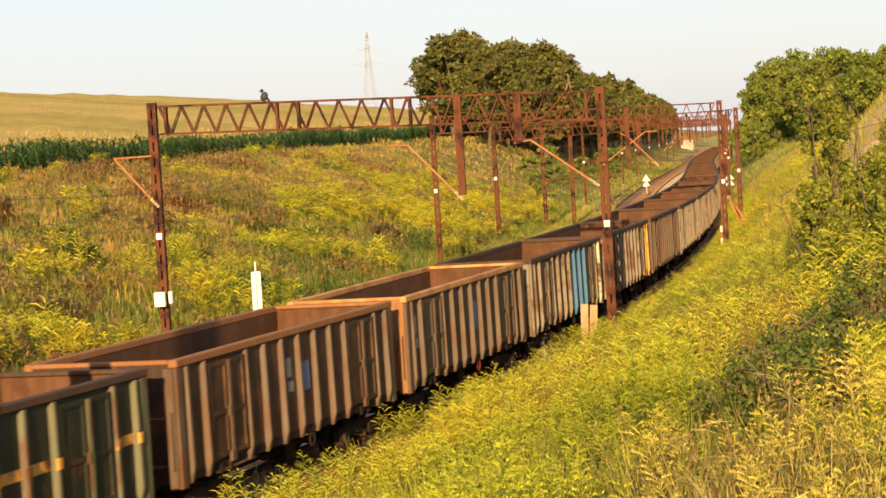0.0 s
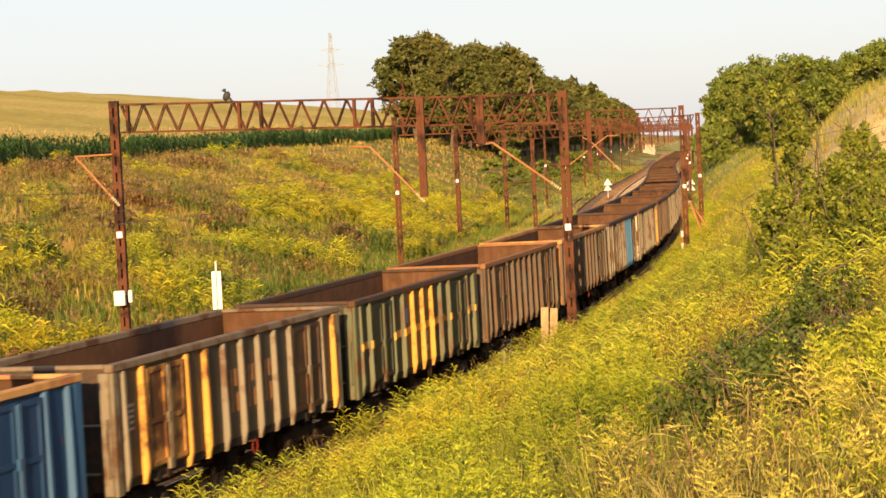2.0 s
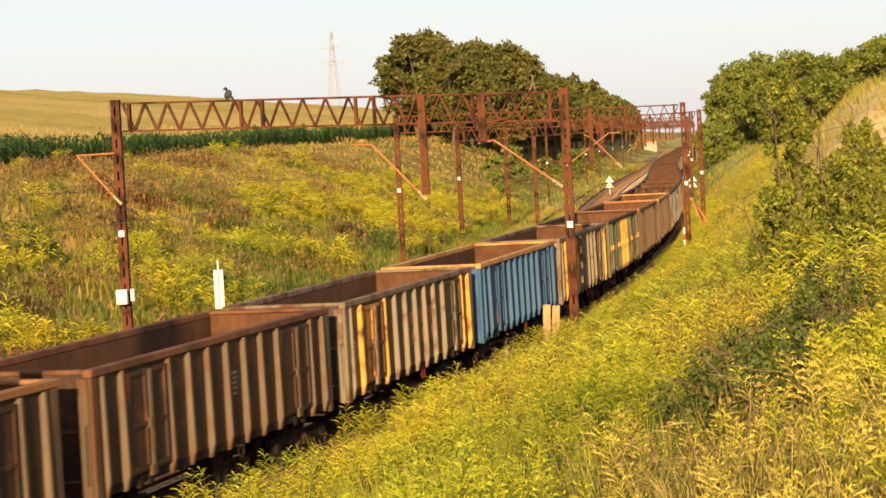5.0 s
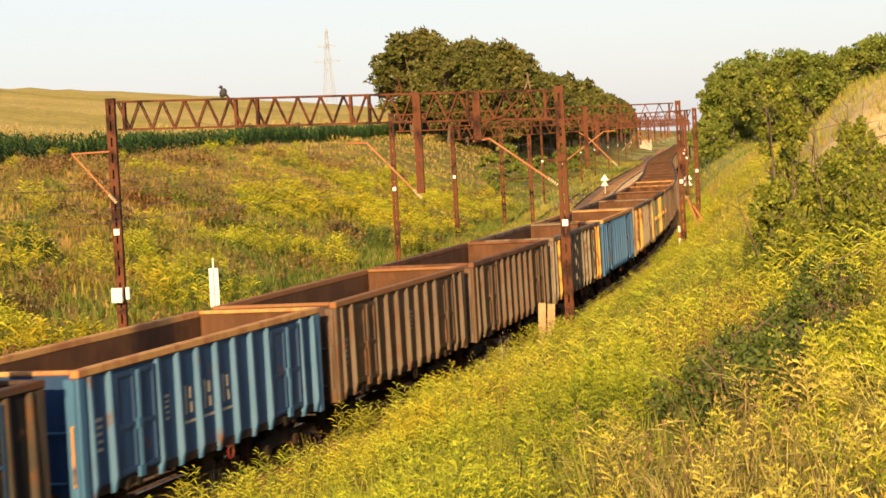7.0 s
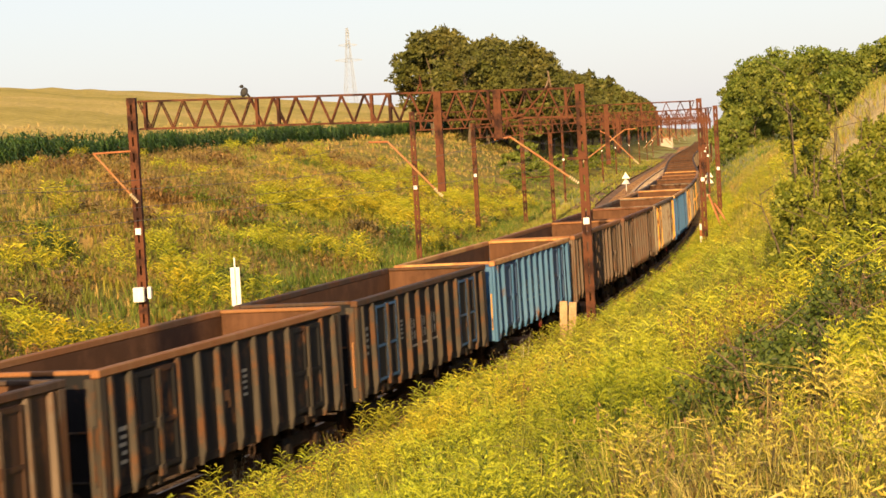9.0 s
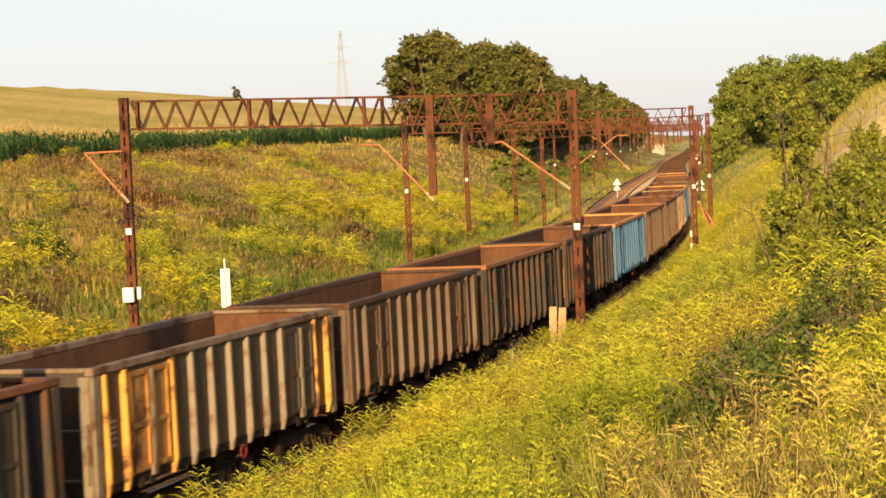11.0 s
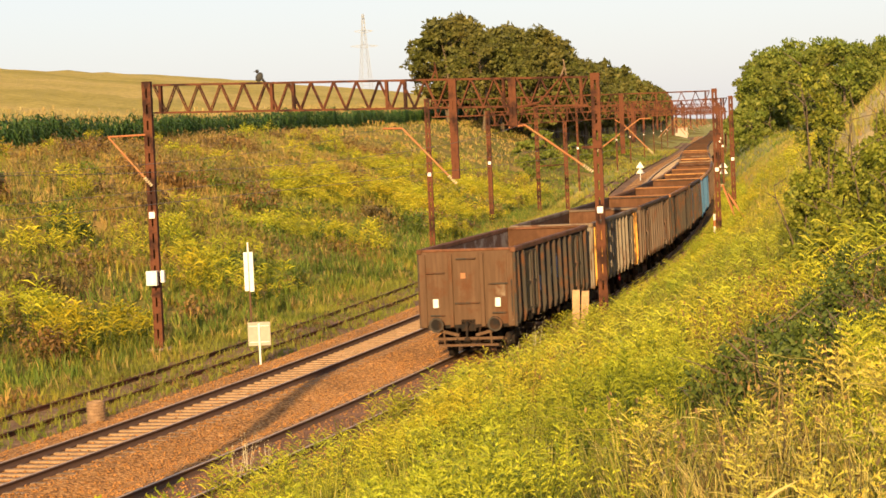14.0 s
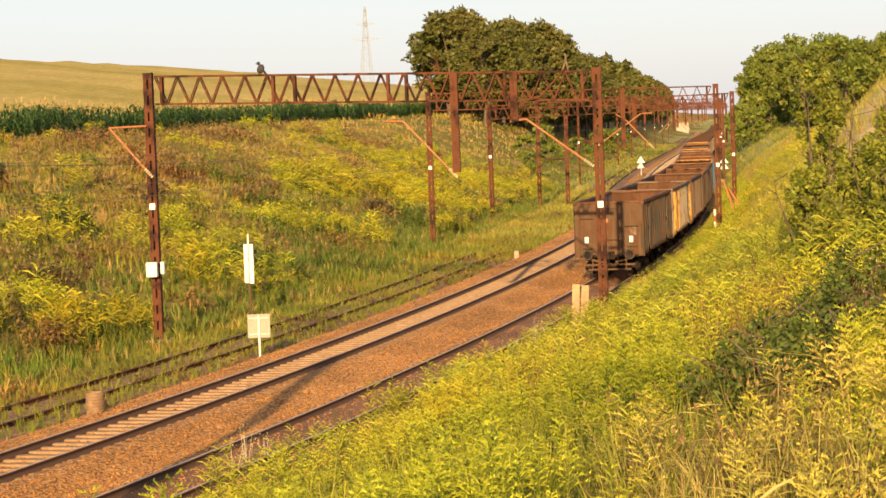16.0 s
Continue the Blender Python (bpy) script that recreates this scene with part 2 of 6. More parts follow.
def soil_material():
    m, nt, b = nodes_of("soil")
    tc = nt.nodes.new("ShaderNodeTexCoord")
    big = noise_node(nt, 0.09, 5, 0.65, tc.outputs["Object"])
    mid = noise_node(nt, 0.9, 5, 0.7, tc.outputs["Object"])
    fine = noise_node(nt, 9, 4, 0.7, tc.outputs["Object"])
    r = ramp(nt, big.outputs["Fac"], [(0.32, (0.10, 0.115, 0.02)), (0.48, (0.18, 0.155, 0.035)), (0.66, (0.29, 0.19, 0.06))])
    v = ramp(nt, mid.outputs["Fac"], [(0.32, (0.5, 0.5, 0.5)), (0.68, (1.4, 1.35, 1.2))])
    w = ramp(nt, fine.outputs["Fac"], [(0.3, (0.6, 0.6, 0.6)), (0.7, (1.3, 1.3, 1.3))])
    c = mix(nt, 1.0, mix(nt, 1.0, r.outputs["Color"], v.outputs["Color"], 'MULTIPLY'), w.outputs["Color"], 'MULTIPLY')
    link(nt, c, b.inputs["Base Color"])
    b.inputs["Roughness"].default_value = 1.0
    b.inputs["Specular IOR Level"].default_value = 0.1
    bump(nt, b, mid.outputs["Fac"], 0.8, 0.3)
    m2, nt, b = nodes_of("crop_top")
    tc = nt.nodes.new("ShaderNodeTexCoord")
    mp = nt.nodes.new("ShaderNodeMapping")
    mp.inputs["Scale"].default_value = (0.25, 1, 1)
    link(nt, tc.outputs["Object"], mp.inputs["Vector"])
    big = noise_node(nt, 0.03, 4, 0.6, mp.outputs["Vector"])
    fine = noise_node(nt, 1.2, 5, 0.75, tc.outputs["Object"])
    r = ramp(nt, big.outputs["Fac"], [(0.3, (0.33, 0.27, 0.065)), (0.5, (0.44, 0.34, 0.095)), (0.7, (0.52, 0.38, 0.13))])
    v = ramp(nt, fine.outputs["Fac"], [(0.3, (0.6, 0.65, 0.6)), (0.7, (1.25, 1.2, 1.2))])
    link(nt, mix(nt, 1.0, r.outputs["Color"], v.outputs["Color"], 'MULTIPLY'), b.inputs["Base Color"])
    b.inputs["Roughness"].default_value = 1.0
    b.inputs["Specular IOR Level"].default_value = 0.1
    bump(nt, b, fine.outputs["Fac"], 1.0, 0.5)


soil_material()
M = MATS

# ---- the line of the railway: arc length s along the middle track, offset o to its right ----
NODES = [-40, 40, 120, 200, 280, 400, 700]
BENDS = [-2.592, -1.396, -0.644, 0.199, 0.15, -0.08, 0.0]
S0, DS = -300, 1.0
S = S0 + DS * np.arange(1700)
_k = np.interp(S, NODES, BENDS) / 1000
_k = np.where(S < -40, -0.0012, np.where(S > 700, 0.0, _k))
_a = np.concatenate(([0], np.cumsum((_k[1:] + _k[:-1]) / 2 * DS)))
HEAD = _a - _a[300] + 0.2777
_dx, _dy = np.sin(HEAD), np.cos(HEAD)
LX = np.concatenate(([0], np.cumsum((_dx[1:] + _dx[:-1]) / 2 * DS)))
LY = np.concatenate(([0], np.cumsum((_dy[1:] + _dy[:-1]) / 2 * DS)))
LX, LY = LX - LX[300] + -9.709, LY - LY[300] + 46.602
GAP = 4.72                      # from the middle track to the train's track
OLD = -4.65                    # the overgrown track


def along(s, o=0.0):
    """World x, y and heading (radians to the right of y) at s, o."""
    h = np.interp(s, S, HEAD)
    return np.interp(s, S, LX) + np.cos(h) * o, np.interp(s, S, LY) - np.sin(h) * o, h


def so_of(x, y):
    """The nearest s and the offset o, for arrays of points."""
    x, y = np.ravel(x), np.ravel(y)
    ss, oo = np.empty(len(x)), np.empty(len(x))
    cx, cy = LX[::2], LY[::2]
    for a in range(0, len(x), 4000):
        px, py = x[a:a + 4000, None], y[a:a + 4000, None]
        i = np.argmin((cx - px) ** 2 + (cy - py) ** 2, axis=1) * 2
        h = HEAD[i]
        ex, ey = px[:, 0] - LX[i], py[:, 0] - LY[i]
        ss[a:a + 4000] = S[i] + ex * np.sin(h) + ey * np.cos(h)
        oo[a:a + 4000] = ex * np.cos(h) - ey * np.sin(h)
    return ss, oo


def smooth(t):
    t = np.clip(t, 0, 1)
    return t * t * (3 - 2 * t)


def lump(x, y, f, k):
    return np.sin(x * f + k) * np.cos(y * f * 1.3 + 1.7 * k) + 0.5 * np.sin(x * f * 2.3 - y * f * 1.9 + k * 2.1)


def vnoise(x, y, scale, seed=0, octaves=3):
    """Smooth chance values in 0..1 over the plan."""
    x, y = np.asarray(x, float) / scale, np.asarray(y, float) / scale
    out, amp, tot = 0.0, 1.0, 0.0
    for k in range(octaves):
        i, j = np.floor(x), np.floor(y)
        u, v = x - i, y - j
        u, v = u * u * (3 - 2 * u), v * v * (3 - 2 * v)
        h = lambda a, b: np.abs(np.sin(a * 127.1 + b * 311.7 + (seed + k) * 74.7) * 43758.5453) % 1.0
        out = out + amp * ((h(i, j) * (1 - u) + h(i + 1, j) * u) * (1 - v) + (h(i, j + 1) * (1 - u) + h(i + 1, j + 1) * u) * v)
        tot += amp
        amp *= 0.55
        x, y = x * 2.1 + 5.2, y * 2.1 + 1.3
    return out / tot


def height_so(s, o, x, y):
    """The lie of the land: a cutting with banks on both sides, a field that rises beyond."""
    base = np.full(s.shape, -0.42)
    # left bank
    plateau = 6.35 + 0.008 * np.clip(s - 110, -60, 600)
    t = np.clip((-o - 9.0) / 25.0, 0, 1)
    left = (plateau - 0.7 + 0.42) * (0.35 * t + 0.65 * smooth(t)) + 0.7 * smooth((-o - 30) / 14)
    left = left + 0.12 * np.clip(-o - 46, 0, 122)
    # right bank
    g = smooth((s + 2) / 95)
    slope = 0.345 + 0.60 * g
    cap = 4.3 + 4.5 * g - 1.9 * smooth((s - 40) / 24) - 1.5 * smooth((s - 66) / 45)
    rise = np.clip(o - 7.4, 0, None) * slope
    right = rise / (1 + (rise / cap) ** 4) ** 0.25 + 0.002 * np.clip(o - 20, 0, 300)
    right = right + 3.0 * smooth((o - 12.2) / 5.5) * smooth((s - 44) / 14) * smooth((94 - s) / 20)      # a dry knoll above the bank
    z = base + np.where(o < 0, left, right)
    # unevenness away from the tracks
    w = smooth((np.abs(o - 1) - 7.5) / 5)
    z = z + w * (1.5 * (vnoise(x, y, 5.0, 3) - 0.5) * np.where(o < 0, 1.0, 0.5) + 0.8 * (vnoise(x, y, 22.0, 8, 2) - 0.5))
    return z


def ground(x, y):
    x, y = np.atleast_1d(np.asarray(x, float)), np.atleast_1d(np.asarray(y, float))
    s, o = so_of(x, y)
    return height_so(s, o, np.ravel(x), np.ravel(y)).reshape(x.shape)


# ---- mesh helpers ----
def mesh_np(name, verts, faces, mats, index=None):
    """A mesh from arrays of vertices and equal-sided faces."""
    me = bpy.data.meshes.new(name)
    verts, faces = np.asarray(verts, np.float32), np.asarray(faces, np.int32)
    k = faces.shape[1]
    me.vertices.add(len(verts))
    me.vertices.foreach_set("co", verts.ravel())
    me.loops.add(faces.size)
    me.loops.foreach_set("vertex_index", faces.ravel())
    me.polygons.add(len(faces))
    me.polygons.foreach_set("loop_start", np.arange(0, faces.size, k, dtype=np.int32))
    for m in mats:
        me.materials.append(m)
    if index is not None:
        me.polygons.foreach_set("material_index", np.asarray(index, np.int32))
    me.update(calc_edges=True)
    return me


def box(bm, lo, hi, bevel=0.0):
    """A box between two corners."""
    r = bmesh.ops.create_cube(bm, size=1)
    for v in r["verts"]:
        v.co = Vector([(lo[i] + hi[i]) / 2 + v.co[i] * (hi[i] - lo[i]) for i in range(3)])
    if bevel:
        es = list({e for v in r["verts"] for e in v.link_edges})
        bmesh.ops.bevel(bm, geom=es, offset=bevel, segments=1, affect='EDGES')
    return r["verts"]


def bar(bm, a, b, w, h=None, up=(0, 0, 1)):
    """A straight bar of w by h from a to b."""
    a, b = Vector(a), Vector(b)
    h = h or w
    d = b - a
    z = d.normalized()
    u = Vector(up)
    if abs(z.dot(u)) > 0.95:
        u = Vector((0, 1, 0))
    x = u.cross(z).normalized()
    y = z.cross(x)
    vs = []
    for p in (a, b):
        for i, j in ((-1, -1), (1, -1), (1, 1), (-1, 1)):
            vs.append(bm.verts.new(p + x * (i * w / 2) + y * (j * h / 2)))
    for q in ((3, 2, 1, 0), (4, 5, 6, 7), (0, 1, 5, 4), (1, 2, 6, 5), (2, 3, 7, 6), (3, 0, 4, 7)):
        bm.faces.new([vs[i] for i in q])


def rod(bm, a, b, r, r2=None, n=8):
    """A round bar from a to b."""
    a, b = Vector(a), Vector(b)
    q = (b - a).to_track_quat('Z', 'Y').to_matrix().to_4x4()
    bmesh.ops.create_cone(bm, cap_ends=True, segments=n, radius1=r, radius2=r if r2 is None else r2, depth=(b - a).length,
                          matrix=Matrix.Translation((a + b) / 2) @ q)


SHARED = {}


def part(name, bm, material, parent=None, label="", m=None, key=None):
    """Links a bmesh (or shared mesh) as one mesh object under a thing or part."""
    if isinstance(bm, bpy.types.Mesh):
        me = bm
    else:
        me = bpy.data.meshes.new(name)
        bm.to_mesh(me)
        bm.free()
        me.materials.append(material)
    ob = new(name, me)
    if parent is not None:
        ob.parent = parent
    if m is not None:
        ob.matrix_basis = m
    if label:
        ob["label"] = label
    return ob


def made(name, material, build):
    """The mesh of a part in a material, built once and shared."""
    k = (name, material.name)
    if k not in SHARED:
        bm = bmesh.new()
        build(bm)
        me = bpy.data.meshes.new(name)
        bm.to_mesh(me)
        bm.free()
        me.materials.append(material)
        SHARED[k] = me
    return SHARED[k]


# ---- ground ----
def spaced(a, b, step, far, grow=1.18):
    v = list(np.arange(a, b + 1e-6, step))
    d = step
    while v[-1] < far:
        d *= grow
        v.append(v[-1] + d)
    d = step
    while v[0] > -far:
        d *= grow
        v.insert(0, v[0] - d)
    return np.array(v)


def build_ground():
    xs, ys = spaced(-45, 45, 0.8, 4200), spaced(-5, 290, 1.2, 4300)
    X, Y = np.meshgrid(xs, ys)
    Z = ground(X, Y)
    n, k = X.shape
    i = np.arange(n * k).reshape(n, k)
    f = np.stack([i[:-1, :-1], i[:-1, 1:], i[1:, 1:], i[1:, :-1]], -1).reshape(-1, 4)
    cx, cy = X.ravel()[f].mean(1), Y.ravel()[f].mean(1)
    s, o = so_of(cx, cy)
    edge = 1.5 * (vnoise(cx, cy, 6.0, 15) - 0.5)
    dry = (s > 46) & (s < 96) & (o > 13.6 + edge) & (o < 60)
    turf = (s > 88) & (o > -9.6 + edge) & (o < 30)          # turf on the verge and the far bank
    me = mesh_np("ground", np.stack([X, Y, Z], -1).reshape(-1, 3), f, [M["soil"], M["turf"], M["dry_turf"]], np.where(dry, 2, turf.astype(np.int32)))
    me.polygons.foreach_set("use_smooth", np.ones(len(f), bool))
    tagged(new("ground", me), "grassy railway cutting with overgrown banks", "ground", kind="structure")
    # the standing crop's top on the field above the left bank
    ss = np.concatenate((np.arange(-60, 500, 6.0), np.arange(500, 1400, 20)))
    oo = -np.concatenate((np.arange(46, 80, 2.0), np.arange(80, 330, 8.0)))
    A, B = np.meshgrid(ss, oo)
    gx, gy, _ = along(A, B)
    Z = ground(gx, gy) + 2.5 + 0.12 * lump(gx, gy, 0.9, 0.3)
    n, k = A.shape
    i = np.arange(n * k).reshape(n, k)
    f = np.stack([i[:-1, :-1], i[1:, :-1], i[1:, 1:], i[:-1, 1:]], -1).reshape(-1, 4)
    me = mesh_np("corn_field", np.stack([gx, gy, Z], -1).reshape(-1, 3), f, [M["crop_top"]])
    tagged(new("corn_field", me), "ripening tan tops of a tall corn field", "corn field", kind="stuff")


build_ground()


# ---- ballast, rails and sleepers ----
def strip(name, profile, s_list, mat, smooth_=False):
    """A profile of (o, z) swept along the line."""
    s = np.asarray(s_list, float)
    P = np.array(profile, float)
    V = np.empty((len(s), len(P), 3))
    for j, (o, z) in enumerate(P):
        x, y, _ = along(s, o)
        V[:, j] = np.stack([x, y, np.full(len(s), z)], -1)
    n, k = len(s), len(P)
    i = np.arange(n * k).reshape(n, k)
    f = np.stack([i[:-1, :-1], i[:-1, 1:], i[1:, 1:], i[1:, :-1]], -1).reshape(-1, 4)
    return mesh_np(name, V.reshape(-1, 3), f, [mat])


def build_tracks():
    s_bed = np.arange(-120, 900, 2.0)
    bed = strip("ballast_bed", [(-3.1, -0.46), (-2.0, -0.17), (-0.95, -0.158), (-0.6, -0.205), (0.6, -0.205), (0.95, -0.158), (1.6, -0.18), (2.3, -0.36), (3.0, -0.28),
                                (GAP - 1.5, -0.18), (GAP - 0.95, -0.158), (GAP - 0.6, -0.162), (GAP + 0.6, -0.162), (GAP + 0.95, -0.158), (GAP + 2.5, -0.5)], s_bed, M["ballast"])
    tagged(new("ballast_bed", bed), "rust-stained orange-brown crushed stone ballast under the tracks", "ballast", kind="structure")
    oily = strip("stained_bed", [(GAP - 0.64, -0.147), (GAP, -0.142), (GAP + 0.64, -0.147)], s_bed, M["ballast_dark"])
    tagged(new("stained_bed", oily), "dark oil-stained gravel between the rails", "gravel bed", kind="structure")
    old = strip("old_bed", [(OLD - 1.9, -0.44), (OLD - 1.2, -0.385), (OLD + 1.2, -0.385), (OLD + 1.75, -0.41)], s_bed, M["old_gravel"])
    tagged(new("old_bed", old), "dirty reddish gravel of the disused track", "gravel bed", kind="structure")
    s_rail = np.concatenate((np.arange(-60, 200, 2.5), np.arange(200, 900, 10)))
    prof = [(-0.07, -0.17), (-0.065, -0.155), (-0.012, -0.13), (-0.012, -0.045), (-0.036, -0.035), (-0.036, -0.004), (-0.03, 0.0),
            (0.03, 0.0), (0.036, -0.004), (0.036, -0.035), (0.012, -0.045), (0.012, -0.13), (0.065, -0.155), (0.07, -0.17)]
    for o, label, dz, slp in ((0.0, "main railway track with worn rails on pale sleepers", 0.0, "concrete_sleeper"),
                              (GAP, "main railway track with shiny rails beneath the train", 0.0, "old_sleeper"),
                              (OLD, "overgrown disused railway track with rusty rails in grass", -0.25, "old_sleeper")):
        track = tagged(new("railway_track"), label, "railway track", kind="structure")
        for side in (-0.7525, 0.7525):
            me = strip("rail", [(o + side + a, b + dz) for a, b in prof], s_rail, M["rail_side"] if o >= 0 else M["rusty_steel"])
            me.materials.append(M["rail_head"] if o >= 0 else M["rusty_steel"])
            idx = np.tile([1 if 5 <= j <= 7 else 0 for j in range(len(prof) - 1)], len(s_rail) - 1)
            me.polygons.foreach_set("material_index", idx.astype(np.int32))
            part("rail", me, None, track)
        bm = bmesh.new()
        vs = box(bm, (-1.27, -0.10, -0.19), (1.27, 0.10, 0.0), 0.015)
        if o == 0.0:
            for v in bm.verts:          # the waisted middle of a concrete sleeper
                if abs(v.co.x) < 0.5:
                    v.co.z -= 0.04
        me = bpy.data.meshes.new("sleeper")
        bm.to_mesh(me)
        bm.free()
        me.materials.append(M[slp])
        n = 300 if o == 0.0 else (200 if o > 0 else 0)
        for i in range(n):
            s = -5 + 0.62 * i
            x, y, h = along(s, o)
            ob = new("sleeper", me)
            ob.parent = track
            ob.matrix_basis = pose(float(x), float(y), -0.155 + dz * 2.2, 0, 0, -math.degrees(float(h)) + random.uniform(-0.6, 0.6))
        if o == 0.0:                    # the sleepers that follow, further along the line; glancing light painted in as paler concrete
            s = -5 + 0.62 * np.arange(300, 900)
            V = []
            for a, d in ((-1.27, -0.10), (1.27, -0.10), (1.27, 0.10), (-1.27, 0.10)):
                x, y, _ = along(s + d, a)
                V.append(np.stack([x, y, np.full(len(s), -0.155)], -1))
            T = np.stack(V, 1)
            V = np.concatenate([T, T - [0, 0, 0.15]], 1).reshape(-1, 3)
            q = np.array([(0, 1, 2, 3), (4, 5, 1, 0), (5, 6, 2, 1), (6, 7, 3, 2), (7, 4, 0, 3)])
            rest = part("far_sleepers", mesh_np("far_sleepers", V, (q[None] + 8 * np.arange(len(s))[:, None, None]).reshape(-1, 4), [M["concrete"]]), None, track)
            rest["kind"] = "stuff"


def tri_stones():
    rng = np.random.default_rng(4)
    n = 18000
    s = -4 + 150 * rng.random(n) ** 1.6
    o = rng.uniform(-2.5, 5.4, n)
    keep = (np.abs(np.abs(o) - 0.7525) > 0.10) & (np.abs(np.abs(o - GAP) - 0.7525) > 0.10)
    s, o = s[keep], o[keep]
    n = len(s)
    z = np.interp(o, [-3.1, -2.0, -0.95, -0.6, 0.6, 0.95, 1.6, 2.3, 3.0, GAP - 1.5, GAP - 0.95], [-0.46, -0.17, -0.158, -0.205, -0.205, -0.158, -0.18, -0.36, -0.28, -0.18, -0.158])
    x, y, _ = along(s, o)
    base = np.array([[1, 0, 0], [-0.6, 0.9, 0], [-0.6, -0.9, 0], [0.1, 0.1, 0.9], [0, 0, -0.6]])
    F = np.array([[0, 1, 3], [1, 2, 3], [2, 0, 3], [1, 0, 4], [2, 1, 4], [0, 2, 4]])
    a = rng.uniform(0, 6.28, n)
    sc = rng.uniform(0.018, 0.042, n)
    c, si = np.cos(a), np.sin(a)
    V = base[None] * sc[:, None, None] * rng.uniform(0.7, 1.3, (n, 5, 3))
    W_ = np.stack([V[..., 0] * c[:, None] - V[..., 1] * si[:, None], V[..., 0] * si[:, None] + V[..., 1] * c[:, None], V[..., 2]], -1)
    W_ += np.stack([x, y, z + 0.012], -1)[:, None]
    f = (F[None] + 5 * np.arange(n)[:, None, None]).reshape(-1, 3)
    tagged(new("ballast_stones", mesh_np("ballast_stones", W_.reshape(-1, 3), f, [M["stone"]])),
           "loose rust-brown ballast stones between the rails", "gravel", kind="stuff")


build_tracks()
tri_stones()


# ---- overhead-line portals ----
def lattice_post(bm, base, top, w=0.36, d=0.30, yaw=0.0):
    """Two channels with batten plates between them."""
    base, top = Vector(base), Vector(top)
    u = Vector((math.cos(yaw), math.sin(yaw), 0))
    v = Vector((-u.y, u.x, 0))
    for k in (-1, 1):
        off = u * (k * (w / 2 - 0.03))
        bar(bm, base + off, top + off, d, 0.05, up=u)
        for j in (-1, 1):
            p, q = base + off - u * (k * 0.06) + v * (j * (d / 2 - 0.01)), top + off - u * (k * 0.06) + v * (j * (d / 2 - 0.01))
            bar(bm, p, q, 0.02, 0.07, up=u)
    n = int((top - base).length / 0.55)
    for i in range(n + 1):
        p = base.lerp(top, (i + 0.2) / (n + 0.4))
        for j in (-1, 1):
            q = p + v * (j * (d / 2 + 0.006))
            bar(bm, q - u * (w / 2), q + u * (w / 2), 0.012, 0.24, up=(0, 0, 1))


def truss(bm, a, b, depth=0.94, thick=0.26, pitch=0.80):
    """A box truss with zigzag lacing from a to b (top chord's middle line)."""
    a, b = Vector(a), Vector(b)
    d = (b - a)
    L = d.length
    u = d / L
    v = Vector((-u.y, u.x, 0)).normalized()
    dn = Vector((0, 0, -depth))
    for j in (-1, 1):
        o = v * (j * thick / 2)
        bar(bm, a + o, b + o, 0.068, 0.068)
        bar(bm, a + o + dn, b + o + dn, 0.068, 0.068)
        n = round(L / pitch)
        for i in range(n):
            p0, p1, p2 = a + u * (L * i / n), a + u * (L * (i + 0.5) / n), a + u * (L * (i + 1) / n)
            bar(bm, p0 + o, p1 + o + dn, 0.042, 0.042)
            bar(bm, p1 + o + dn, p2 + o, 0.042, 0.042)
        for f in (0.277, 0.327, 0.543, 0.585, 0.81, 0.015, 0.985):
            p = a + u * (L * f) + o
            bar(bm, p, p + dn, 0.09, 0.06)
    for i in range(round(L / 1.7)):
        p = a + u * (1.7 * i + 0.3)
        bar(bm, p - v * (thick / 2), p + v * (thick / 2), 0.05, 0.04)
        bar(bm, p - v * (thick / 2) + dn, p + v * (thick / 2) + dn, 0.05, 0.04)


def insulator(bm, a, b, r=0.07):
    a, b = Vector(a), Vector(b)
    for i in range(5):
        p, q = a.lerp(b, i / 5), a.lerp(b, (i + 0.6) / 5)
        rod(bm, p, q, r, r * 0.6, 8)


def cantilever(parent, foot, tip, rod_end):
    """A diagonal tube from an insulator up to the tip, and a level stay."""
    bm = bmesh.new()
    rod(bm, foot, tip, 0.038)
    part("bracket_tube", bm, M["arm_orange"], parent, "rusty orange bracket tube")
    bm = bmesh.new()
    rod(bm, tip, rod_end, 0.035)
    part("stay_tube", bm, M["rusty_bright"], parent)
    bm = bmesh.new()
    f, t = Vector(foot), Vector(tip)
    u = (f - t).normalized()
    insulator(bm, f, f + u * 0.4)
    part("insulator", bm, M["cream"], parent, "ribbed pale insulator")


